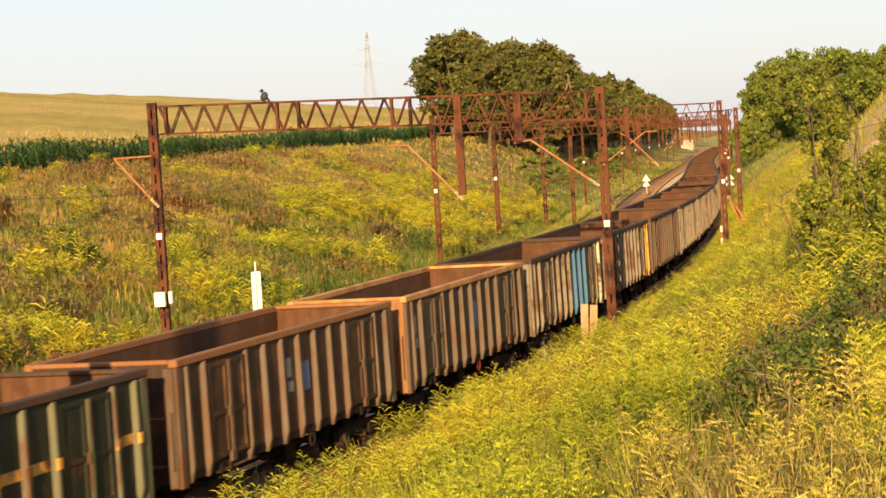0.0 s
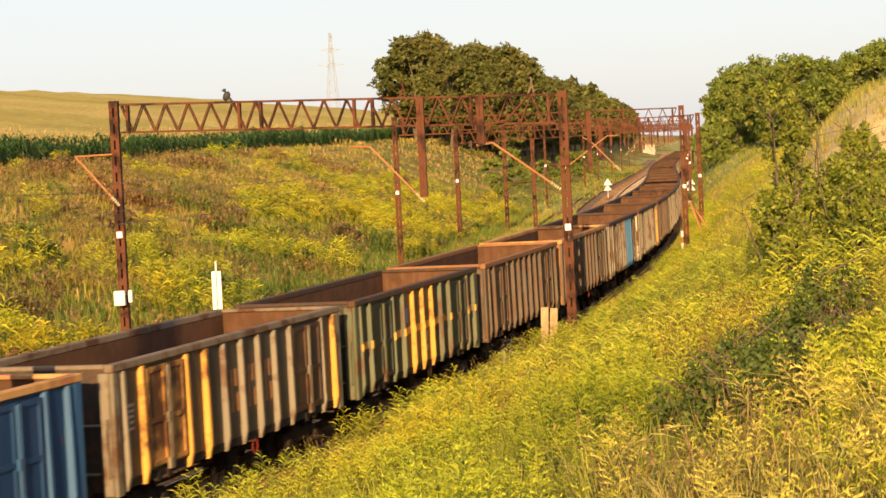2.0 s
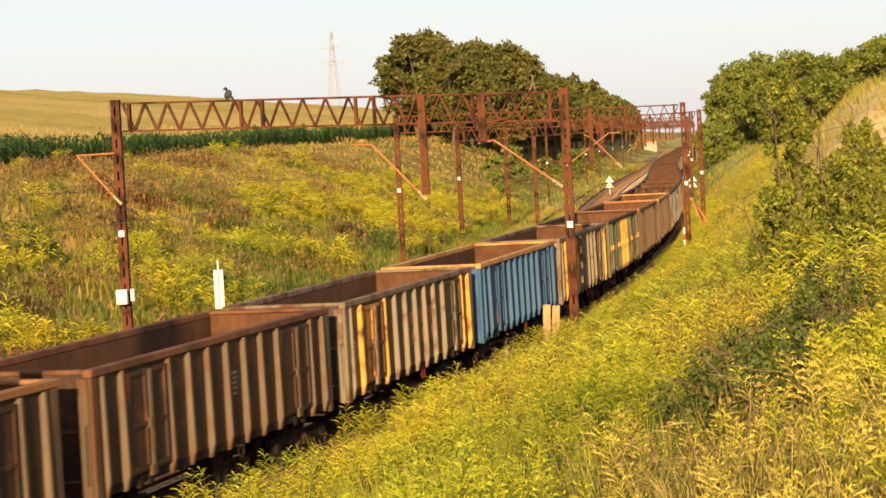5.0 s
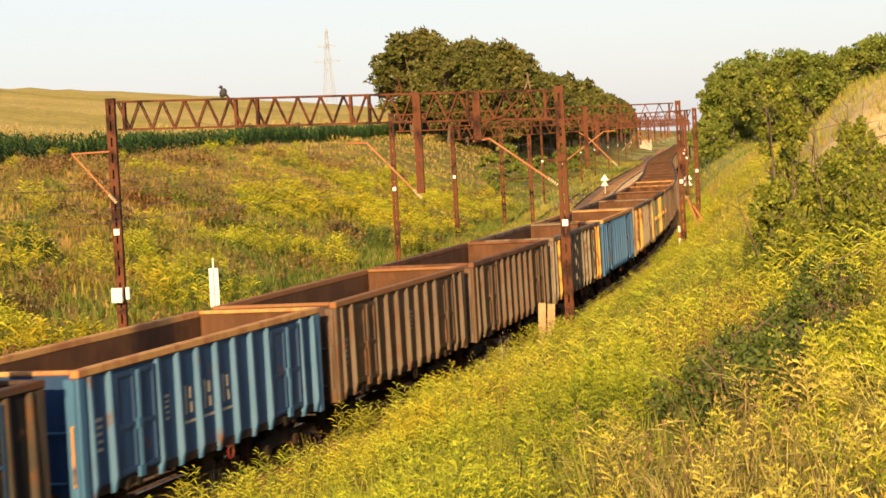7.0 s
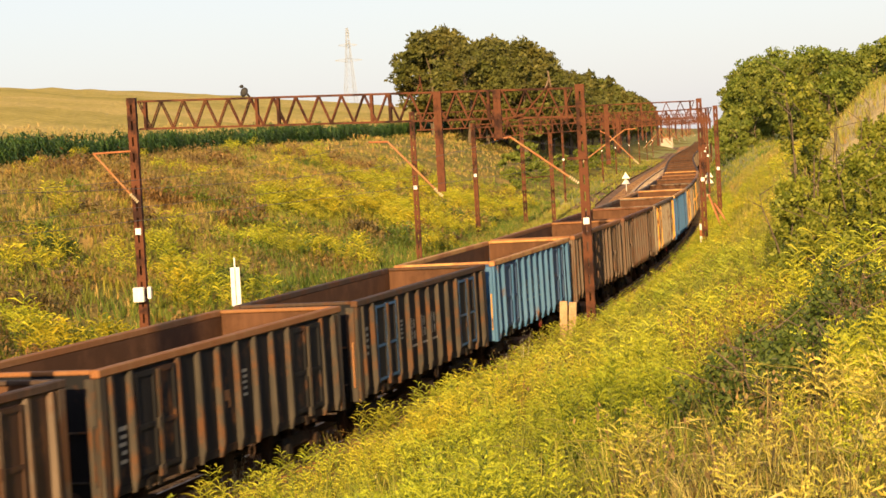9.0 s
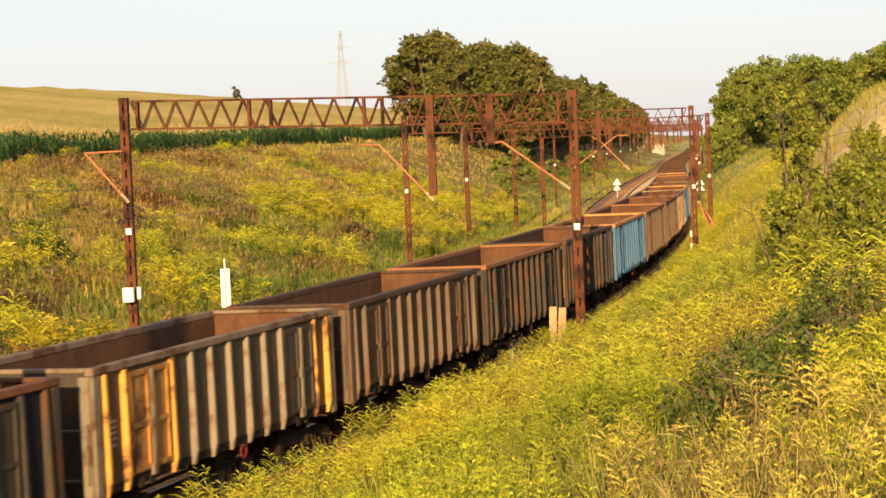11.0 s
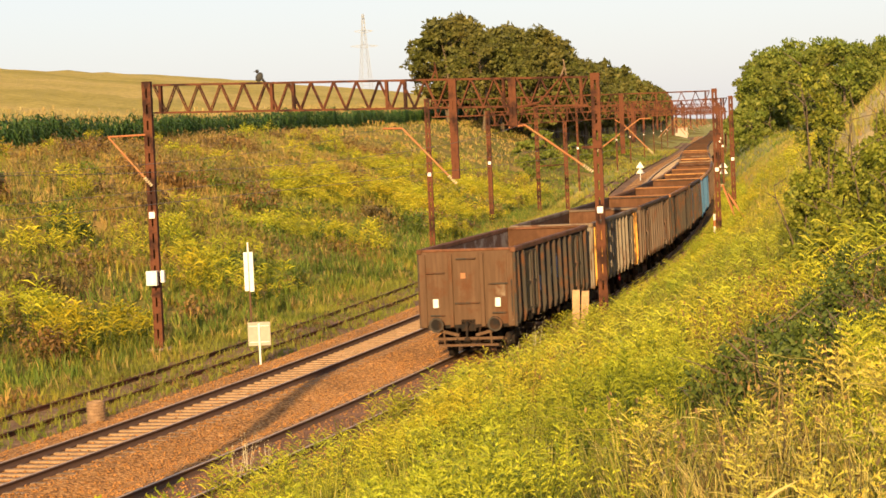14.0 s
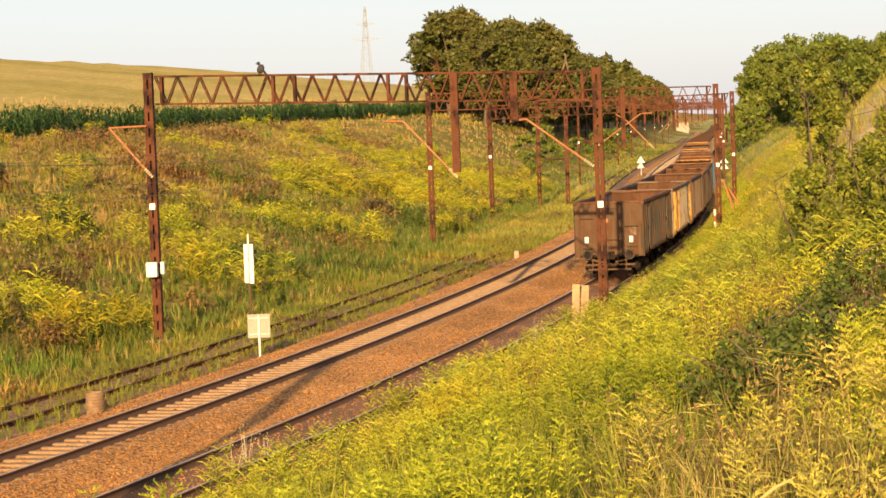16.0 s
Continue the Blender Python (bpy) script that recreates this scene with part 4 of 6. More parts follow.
def wagon(side, rib, rim, ribs_at=None, door="", label="", bands=None, marks=(), end=None, wheels=False, rear_door=None, inner="inner_rust", door_frame=None, grab=None):
    """An open high-sided bogie wagon. ribs_at: other paint on some ribs of the right side. x is the way it goes."""
    root = tagged(new("open_wagon"), label, "freight wagon", "wagons of the train")
    door = door or side
    m = lambda k: M[k]
    part("floor", made("floor", m("inner_rust"), bm_floor), None, root)
    part("underframe", made("underframe", m("under_black"), bm_frame), None, root)
    part("top_rim", made("top_rim", m(rim), bm_rim), None, root, "worn rusty top rim")
    for k in (1, -1):               # -1: the right side, which faces the camera
        turn = pose(0, -1.37 if k < 0 else 1.37, 0, 0, 0, 0 if k < 0 else 180)
        # darker painted shade on the panel, lighter painted sun on ribs and posts
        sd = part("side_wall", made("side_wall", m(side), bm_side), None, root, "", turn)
        part("lining", made("lining", m(inner), lambda bm: box(bm, (-HALF + 0.02, 0.034, 1.262), (HALF - 0.02, 0.042, 3.098))), None, sd, "rust-brown inner face")
        part("sill", made("sill", m("under_black"), bm_sill), None, root, "", turn)
        for i, x in enumerate(RIBS):
            xx = x if k < 0 else -x
            r = rib
            if ribs_at and i in ribs_at:
                r = ribs_at[i]
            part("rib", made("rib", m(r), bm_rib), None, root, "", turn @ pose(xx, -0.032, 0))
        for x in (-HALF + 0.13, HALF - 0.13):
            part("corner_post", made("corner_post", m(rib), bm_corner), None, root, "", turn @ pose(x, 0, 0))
        for x in DOORS:
            for d in (-0.46, 0.46):
                lf = part("door", made("door", m(rear_door if rear_door and x < 0 and k < 0 else door), bm_leaf), None, root, "", turn @ pose(x + d, -0.033, 0))
                if door_frame and k < 0:
                    part("door_frame", made("door_frame", m(door_frame), bm_leaf_frame), None, lf, "blue-painted door frame")
                part("latch", made("latch", m(rib), bm_latch), None, lf, "", pose(0.44 if d < 0 else -0.40, 0, 0))
        if bands and k < 0:
            for a, b in zip([-6.0, -3.0, -2, -1, 0, 1, 2, 5.15], [-5.15, -2, -1, 0, 1, 2, 3, 6.0]):
                part("paint_band", made("paint_band%.2f" % (b - a), m(bands[0]), lambda bm: box(bm, ((a - b) / 2 + 0.08, -0.036, bands[1]), ((b - a) / 2 - 0.08, -0.0315, bands[2]))),
                     None, root, "faded ochre stripe", turn @ pose((a + b) / 2, 0, 0))
            for x in RIBS:
                part("rib_band", made("rib_band", m("ochre"), lambda bm: box(bm, (-0.06, -0.16, bands[1]), (0.06, -0.11, bands[2]))), None, root, "ochre stripe over a rib", turn @ pose(x, 0, 0))
        if k < 0:
            for n, (x, z, kind, scale) in enumerate(marks):
                if kind == "small":
                    rows = MARKS_SMALL
                    col = "mark_white"
                else:
                    rows, col = kind
                part("stencil", part_mark(rows, col), None, root, "", turn @ pose(x, 0, z) @ Matrix.Diagonal((scale, 1, scale, 1)))
            part("hand_wheel", made("hand_wheel", m("red_part" if rim in ("rim_ochre", "rim_grey") else "under_black"), bm_valve), None, root, "spoked brake hand wheel", turn @ pose(0.7, -0.02, 0.86))
    for k in (0, 180):
        tr = pose(0, 0, 0, 0, 0, k) @ pose(-HALF + 0.03, 0, 0)
        e = part("end_wall", made("end_wall", m(end or side), bm_end), None, root, "", tr)
        part("lining", made("end_lining", m("inner_rust"), lambda bm: box(bm, (0.034, -1.31, 1.262), (0.042, 1.31, 3.163))), None, e)
        for y in (-0.47, 0.47):
            part("end_post", made("end_post", m(end or side), lambda bm: box(bm, (-0.12, -0.06, 0.95), (-0.032, 0.06, 3.10), 0.015)), None, e, "", pose(0, y, 0))
        for y in (-1.31, 1.31):
            part("corner_flange", made("corner_flange", m(end or rib), lambda bm: box(bm, (-0.09, -0.10, 0.95), (-0.032, 0.10, 3.10), 0.015)), None, e, "", pose(0, y, 0))
        part("steps", made("steps", m(rib), bm_steps), None, e)
        for y in (-0.875, 0.875):
            part("buffer", made("buffer", m("under_black"), bm_buffer), None, root, "round black buffer", tr @ pose(-0.03, y, 1.05))
        part("coupling", made("coupling", m("under_black"), bm_coupling), None, root, "", tr)
        part("grab_rail", made("grab_rail", m(grab or rib), bm_rail_handle), None, root, "bent steel grab rail", tr @ pose(-0.16, -1.36, 1.3))
    for x in (-4.5, 4.5):
        part("bogie", made("bogie", m("under_black"), bm_bogie), None, root, "", pose(x, 0, 0))
        for d in (-0.9, 0.9):
            w = part("wheelset", made("wheelset", m("under_black"), bm_wheelset), None, root, "", pose(x + d, 0, 0.46))
            if wheels:
                WHEELSETS.append((w, x + d))
    return root


MARKMESH = {}


def part_mark(rows, col):
    k = (tuple(rows), col)
    if k not in MARKMESH:
        bm = bmesh.new()
        bm_marks(rows)(bm)
        me = bpy.data.meshes.new("stencil")
        bm.to_mesh(me)
        bm.free()
        me.materials.append(M[col])
        MARKMESH[k] = me
    return MARKMESH[k]


# big worn lettering of an operator, as plain bars in its colour
BIG_ORANGE = ([(c + a, 2.1 + b, w, h) for c in (-2.5, -1.5, -0.5) for a, b, w, h in ((-0.2, 0.0, 0.13, 0.85), (0.06, 0.25, 0.13, 0.34), (0.14, -0.24, 0.13, 0.36))], "mark_orange")
BIG_CREAM = ([(c + a, 2.05 + b, w, h) for c in (-2.5, -1.5, -0.5) for a, b, w, h in ((-0.16, 0.0, 0.09, 0.55), (0.08, 0.12, 0.09, 0.22), (0.12, -0.16, 0.09, 0.2), (0.0, -0.42, 0.6, 0.055))], "mark_white")
LOGO = ([(0.0, 0.2, 0.2, 0.3), (0.05, -0.1, 0.24, 0.16)], "mark_white")
PANEL_BLUE = ([(0.0, 0.0, 0.5, 0.75)], "mark_blue")
OCHRE = {i: "ochre" for i in (0, 1, 2)}

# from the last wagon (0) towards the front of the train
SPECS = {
    0: dict(inner="inner_dusty", side="wagon_dark", rib="rib_dark", rim="rim_red", end="end_brown", door="wagon_grey_shaded",
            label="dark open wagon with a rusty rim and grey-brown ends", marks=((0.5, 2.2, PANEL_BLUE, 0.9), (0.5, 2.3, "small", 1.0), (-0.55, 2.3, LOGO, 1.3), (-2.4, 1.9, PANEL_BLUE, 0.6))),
    1: dict(side="wagon_grey_shaded", rib="rib_grey_lit", rim="rim_grey", ribs_at={10: "ochre", 9: "ochre", 8: "ochre", 0: "ochre", 1: "ochre"}, door="wagon_grey_shaded", rear_door="ochre_dull",
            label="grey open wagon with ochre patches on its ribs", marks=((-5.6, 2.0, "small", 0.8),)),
    2: dict(side="wagon_brown_shaded", rib="rib_brown_lit", rim="rim_dull", label="brown open freight wagon, dusty and rusted"),
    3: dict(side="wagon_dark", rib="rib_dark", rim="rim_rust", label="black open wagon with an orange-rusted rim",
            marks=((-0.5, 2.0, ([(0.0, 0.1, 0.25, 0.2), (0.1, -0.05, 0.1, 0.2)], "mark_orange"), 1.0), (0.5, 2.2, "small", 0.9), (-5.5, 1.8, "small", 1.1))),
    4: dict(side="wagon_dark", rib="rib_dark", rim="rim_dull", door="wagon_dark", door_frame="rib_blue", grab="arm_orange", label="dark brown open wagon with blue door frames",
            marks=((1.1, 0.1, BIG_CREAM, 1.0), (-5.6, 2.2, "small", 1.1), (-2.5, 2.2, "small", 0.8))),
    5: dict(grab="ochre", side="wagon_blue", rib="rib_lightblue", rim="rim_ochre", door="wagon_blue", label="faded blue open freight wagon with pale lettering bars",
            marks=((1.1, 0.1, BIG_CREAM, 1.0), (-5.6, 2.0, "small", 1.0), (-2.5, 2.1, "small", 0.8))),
    6: dict(side="wagon_brown_shaded", rib="rib_brown_lit", rim="rim_rust", label="brown open freight wagon, dusty and rusted", marks=((-5.6, 2.0, "small", 1.0), (0.5, 2.2, "small", 0.8))),
    7: dict(side="wagon_brown_shaded", rib="rib_brown_lit", rim="rim_red", label="rust-brown open freight wagon with an orange rim", marks=((0.5, 2.2, "small", 0.8),)),
    8: dict(side="wagon_grey_shaded", rib="rib_grey_lit", rim="rim_grey", ribs_at={9: "ochre", 8: "ochre", 0: "ochre", 1: "ochre"}, door="wagon_grey_shaded", rear_door="ochre_dull",
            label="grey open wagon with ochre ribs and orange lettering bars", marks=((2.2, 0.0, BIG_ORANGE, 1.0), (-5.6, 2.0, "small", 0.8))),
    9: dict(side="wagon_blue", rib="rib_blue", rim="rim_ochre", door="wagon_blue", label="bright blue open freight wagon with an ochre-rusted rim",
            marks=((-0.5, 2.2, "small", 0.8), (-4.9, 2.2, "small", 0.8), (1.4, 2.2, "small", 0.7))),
    10: dict(side="wagon_grey_shaded", rib="rib_grey_lit", rim="rim_grey", ribs_at={9: "ochre", 8: "ochre", 7: "ochre", 0: "ochre"}, door="wagon_brown_shaded", rear_door="ochre_dull",
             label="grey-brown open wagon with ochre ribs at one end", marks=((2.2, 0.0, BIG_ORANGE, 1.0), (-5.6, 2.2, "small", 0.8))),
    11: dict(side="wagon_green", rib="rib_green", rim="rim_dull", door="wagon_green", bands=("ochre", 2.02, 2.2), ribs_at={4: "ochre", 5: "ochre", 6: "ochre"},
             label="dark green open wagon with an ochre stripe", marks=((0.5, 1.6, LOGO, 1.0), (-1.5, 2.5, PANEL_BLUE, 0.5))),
    12: dict(side="wagon_brown_shaded", rib="rib_brown_lit", rim="rim_rust", label="brown open wagon with an orange-rusted rim", marks=((-0.5, 2.2, LOGO, 1.3), (0.5, 2.2, PANEL_BLUE, 0.8), (0.5, 2.2, "small", 0.9), (-6.2, 1.6, "small", 0.6))),
    13: dict(side="wagon_grey_shaded", rib="rib_brown_lit", rim="rim_ochre", end="rim_rust", label="grey-brown open wagon with blue lettering panel", marks=((0.5, 2.2, PANEL_BLUE, 1.0), (-5.6, 2.2, LOGO, 1.5))),
    14: dict(side="wagon_brown_shaded", rib="rib_grey_lit", rim="rim_dull", ribs_at={2: "rib_lightblue", 3: "rib_lightblue", 4: "rib_lightblue", 0: "cream"}, door="wagon_grey_shaded", label="brown open wagon with pale blue ribs"),
    15: dict(side="wagon_grey_shaded", rib="rib_grey_lit", rim="rim_dull", ribs_at={0: "ochre", 1: "ochre", 10: "rib_grey_lit"}, label="grey open wagon with ochre paint at one end"),
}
OTHERS = [dict(side="wagon_brown_shaded", rib="rib_brown_lit", rim="rim_dull", label="rust-brown open freight wagon, far along the train"),
          dict(side="wagon_grey_shaded", rib="rib_grey_lit", rim="rim_dull", label="grey-brown open freight wagon, far along the train"),
          dict(side="wagon_brown_shaded", rib="rib_grey_lit", rim="rim_dull", label="dusty brown open freight wagon, far along the train")]
TRAIN = []
for j in range(45):
    spec = SPECS.get(j)
    if spec:
        TRAIN.append(wagon(wheels=j <= 9, **spec))
    elif j < 19:
        TRAIN.append(wagon(**OTHERS[j - 16]))
    else:
        TRAIN.append(copy_thing(TRAIN[16 + (j * 7 + j // 3) % 3], Matrix.Identity(4)))

# lamps' white plates on the rear of the last wagon
tail = TRAIN[0]
for y in (-0.93, 0.93):
    bm = bmesh.new()
    box(bm, (-0.02, -0.08, -0.13), (0.0, 0.08, 0.13), 0.006)
    part("tail_plate", bm, M["white_paint"], tail, "white tail marker plate", pose(-HALF - 0.1, y, 1.66))
bm = bmesh.new()
for k in (-1, 1):
    bar(bm, (-0.05, k * 0.95, 0.88), (-0.14, k * 0.25, 0.72), 0.05, 0.09)
    bar(bm, (-0.16, k * 0.7, 0.78), (-0.10, k * 0.7, 0.45), 0.05, 0.05)
bar(bm, (-0.12, -1.05, 0.62), (-0.12, 1.05, 0.62), 0.06, 0.08)
bar(bm, (-0.05, -0.9, 0.42), (-0.05, 0.9, 0.42), 0.07, 0.07)
part("brake_rigging", bm, M["end_brown"], tail, "rusty bars and steps under the end", pose(-HALF - 0.03, 0, 0))
# buffer rings in a lighter paint, for the light on their raised edge
for y in (-0.875, 0.875):
    bm = bmesh.new()
    n = 20
    ring = [[bm.verts.new((x, math.cos(6.2832 * i / n) * r, math.sin(6.2832 * i / n) * r)) for i in range(n)] for r, x in ((0.222, 0.0), (0.215, -0.022), (0.17, -0.022), (0.155, 0.0))]
    for a, b in zip(ring, ring[1:]):
        for i in range(n):
            bm.faces.new((a[i], a[(i + 1) % n], b[(i + 1) % n], b[i]))
    part("buffer_ring", bm, M["rib_dark"], tail, "raised ring of a buffer head, its lit edge put into the colour", pose(-HALF - 0.403, y, 1.05))
bm = bmesh.new()
box(bm, (-0.012, -0.14, -0.17), (0.0, 0.14, 0.17))
part("notice", bm, M["rim_grey"], tail, "pale worn notice", pose(-HALF - 0.012, -1.0, 2.0, 0, 0, 0))
bm = bmesh.new()
box(bm, (-0.01, -0.07, -0.08), (0.0, 0.07, 0.08))
part("mark", bm, M["mark_orange"], tail, "faded red mark", pose(-HALF - 0.012, 0.1, 2.45))


# ---- plants ----
RNG = np.random.default_rng(11)


class Tuft:
    """Collects triangles of one plant, sorted by material slot."""

    def __init__(self):
        self.v, self.f, self.m = [], [], []

    def tri(self, a, b, c, m=0):
        n = len(self.v)
        self.v += [a, b, c]
        self.f.append((n, n + 1, n + 2))
        self.m.append(m)

    def ribbon(self, pts, widths, side, m=0):
        """A tapering blade along pts, side gives its width's direction; one island."""
        n = len(self.v)
        side = np.asarray(side, float)
        for p, w in zip(pts[:-1], widths[:-1]):
            self.v += [np.asarray(p) - side * w / 2, np.asarray(p) + side * w / 2]
        self.v.append(np.asarray(pts[-1]))
        k = len(pts) - 1
        for i in range(k - 1):
            a = n + 2 * i
            self.f += [(a, a + 1, a + 3), (a, a + 3, a + 2)]
            self.m += [m, m]
        self.f.append((n + 2 * k - 2, n + 2 * k - 1, n + 2 * k))
        self.m.append(m)

    def done(self):
        return np.array(self.v, np.float32), np.array(self.f, np.int32), np.array(self.m, np.int32)


def spread(name, templates, xy, z, scale, mats, label, category, lean=0.12):
    """Plants set out over the ground as one object: arrays of places and sizes, templates shared out by chance."""
    n = len(xy)
    which = RNG.integers(0, len(templates), n)
    Vs, Fs, Ms, base = [], [], [], 0
    for k, (v, f, m) in enumerate(templates):
        i = np.nonzero(which == k)[0]
        if not len(i):
            continue
        a = RNG.uniform(0, 2 * np.pi, len(i))
        c, s = np.cos(a)[:, None], np.sin(a)[:, None]
        sc = scale[i][:, None]
        hx, hy = RNG.normal(0, lean, len(i))[:, None], RNG.normal(0, lean, len(i))[:, None]
        X, Y, Z = v[None, :, 0] * sc, v[None, :, 1] * sc, v[None, :, 2] * sc
        P = np.stack([X * c - Y * s + hx * Z + xy[i, 0][:, None], X * s + Y * c + hy * Z + xy[i, 1][:, None], Z + z[i][:, None]], -1)
        Vs.append(P.reshape(-1, 3))
        Fs.append((f[None] + len(v) * np.arange(len(i))[:, None, None] + base).reshape(-1, 3))
        Ms.append(np.tile(m, len(i)))
        base += len(v) * len(i)
    me = mesh_np(name, np.concatenate(Vs), np.concatenate(Fs), mats, np.concatenate(Ms))
    return tagged(new(name, me), label, category, kind="stuff")


def rv(a, b):
    return float(RNG.uniform(a, b))


def goldenrod(full=True, mid=False):
    """A stem with narrow leaves and an arching yellow plume, 1.2 m tall."""
    t = Tuft()
    H_ = rv(1.0, 1.25)
    bend = np.array([rv(-0.1, 0.1), rv(-0.1, 0.1)])
    at = lambda f: np.array([bend[0] * f * f, bend[1] * f * f, H_ * f])
    for a in (0, 2.1):
        t.ribbon([at(0), at(0.5), at(1.0)], [0.014, 0.012, 0.004], (math.cos(a), math.sin(a), 0), 0)
    for i in range(18 if full else 8 if mid else 6):
        f = rv(0.15, 0.85)
        a = rv(0, 6.28)
        d = np.array([math.cos(a), math.sin(a), 0])
        L = rv(0.09, 0.16) * (1 if full else 1.4)
        p = at(f)
        t.ribbon([p, p + d * L * 0.5 + [0, 0, L * 0.4], p + d * L + [0, 0, L * 0.3]], [0.006, 0.014 if full else 0.02 if mid else 0.036, 0], (-d[1], d[0], 0.3), 0)
    nb = 17 if full else 12 if mid else 8
    a0 = rv(0, 6.28)
    for i in range(nb):
        f = 0.66 + 0.34 * i / nb
        a = a0 + 2.4 * i + rv(-0.5, 0.5)
        L = (0.14 * (1.0 - (i / nb) ** 1.4) + 0.04) * rv(0.7, 1.3) * (1.0 if full else 1.5)
        d = np.array([math.cos(a), math.sin(a), 0])
        p = at(f)
        arc = lambda u: p + d * L * u + np.array([0, 0, L * (1.0 * u - 0.62 * u * u)])
        if not full:
            t.ribbon([p, arc(0.5), arc(1.0)], [0.014, 0.024, 0] if mid else [0.022, 0.042, 0], (-d[1] * 0.7, d[0] * 0.7, 0.7 if i % 2 else -0.7), 1)
            continue
        t.ribbon([p, arc(0.5), arc(1.0)], [0.007, 0.014, 0.003], (-d[1] * 0.8, d[0] * 0.8, 0.55 if i % 2 else -0.55), 1)
        for j in range(5):          # the fringe of small flower heads on its upper side
            u = 0.2 + 0.8 * (j + rv(0, 0.7)) / 5
            q = arc(u)
            k = d * rv(0.0, 0.025) + np.array([-d[1], d[0], 0]) * rv(-0.035, 0.035) + [0, 0, rv(0.01, 0.032)]
            t.tri(q - d * 0.008, q + d * 0.010, q + k, 1)
    return t.done()


def grass(n=10, h=0.7, w=0.012, droop=0.5, tip=False, far=False):
    """A tuft of arching blades; tip: with seed heads."""
    t = Tuft()
    for i in range(n):
        a, r = rv(0, 6.28), rv(0, 0.10)
        d = np.array([math.cos(a), math.sin(a), 0])
        p = d * r
        H_ = h * rv(0.6, 1.15)
        o = H_ * droop * rv(0.3, 1.1)
        pts = [p, p + d * o * 0.25 + [0, 0, H_ * 0.55], p + d * o * 0.62 + [0, 0, H_ * 0.92], p + d * o + [0, 0, H_ * rv(0.82, 1.02)]]
        if far:
            t.ribbon([pts[0], pts[1], pts[3]], [w, w * 0.9, 0], (-d[1], d[0], 0), 0)
        else:
            t.ribbon(pts, [w, w * 0.9, w * 0.7, 0], (-d[1], d[0], 0), 0)
        if tip and i % 3 == 0:
            q = pts[2]
            t.ribbon([q, (q + pts[3]) / 2 + [0, 0, 0.02], pts[3]], [0.008, 0.02, 0], (-d[1], d[0], 0.5), 0)
    return t.done()


def weed(n=4, h=0.7, leaf=0.10, m_leaf=0, lots=10):
    """A branching weed with small leaves."""
    t = Tuft()
    for i in range(n):
        a = rv(0, 6.28)
        d = np.array([math.cos(a), math.sin(a), 0])
        H_ = h * rv(0.6, 1.1)
        tip = d * H_ * rv(0.15, 0.5) + [0, 0, H_]
        t.ribbon([d * 0.02, tip * 0.5, tip], [0.02, 0.014, 0], (-d[1], d[0], 0), 0)
        for j in range(lots):
            p = tip * rv(0.25, 1.0) + RNG.normal(0, 0.05, 3) * h
            e = RNG.normal(0, 1, 3)
            e /= np.linalg.norm(e)
            L = leaf * rv(0.6, 1.3)
            s_ = np.cross(e, [0.3, 0.2, 1.0])
            t.ribbon([p, p + e * L * 0.5, p + e * L], [0.01, L * 0.45, 0], s_ / (np.linalg.norm(s_) + 1e-6), m_leaf)
    return t.done()


def corn():
    t = Tuft()
    H_ = rv(1.9, 2.3)
    t.ribbon([np.zeros(3), np.array([0.02, 0, H_ * 0.5]), np.array([0.0, 0.02, H_])], [0.04, 0.03, 0.0], (1, 0, 0), 0)
    a = rv(0, 3.1)
    for i in range(11):
        f = 0.12 + 0.78 * i / 11
        b = a + (math.pi if i % 2 else 0) + rv(-0.5, 0.5)
        d = np.array([math.cos(b), math.sin(b), 0])
        L = rv(0.55, 0.85)
        p = np.array([0, 0, H_ * f])
        t.ribbon([p, p + d * L * 0.35 + [0, 0, 0.28], p + d * L * 0.75 + [0, 0, 0.22], p + d * L + [0, 0, -0.12]], [0.05, 0.10, 0.08, 0], (-d[1], d[0], 0.2), 0)
    for i in range(5):
        b = i * 1.26
        d = np.array([math.cos(b), math.sin(b), 0])
        p = np.array([0, 0, H_])
        t.ribbon([p, p + d * 0.06 + [0, 0, 0.18], p + d * 0.14 + [0, 0, 0.26]], [0.03, 0.035, 0], (-d[1], d[0], 0.2), 1)
    return t.done()


def places(n, s0, s1, o0, o1, keep=None):
    s, o = RNG.uniform(s0, s1, n), RNG.uniform(o0, o1, n)
    x, y, _ = along(s, o)
    ok = np.ones(n, bool) if keep is None else keep(s, o, x, y)
    xy = np.stack([x[ok], y[ok]], -1)
    return xy, s[ok], o[ok]


def wedge(s, o, x, y):
    """In front of the standpoint, where plants can be seen singly."""
    return (y > 9) & (np.abs(x) < 1.2 + 0.215 * y)


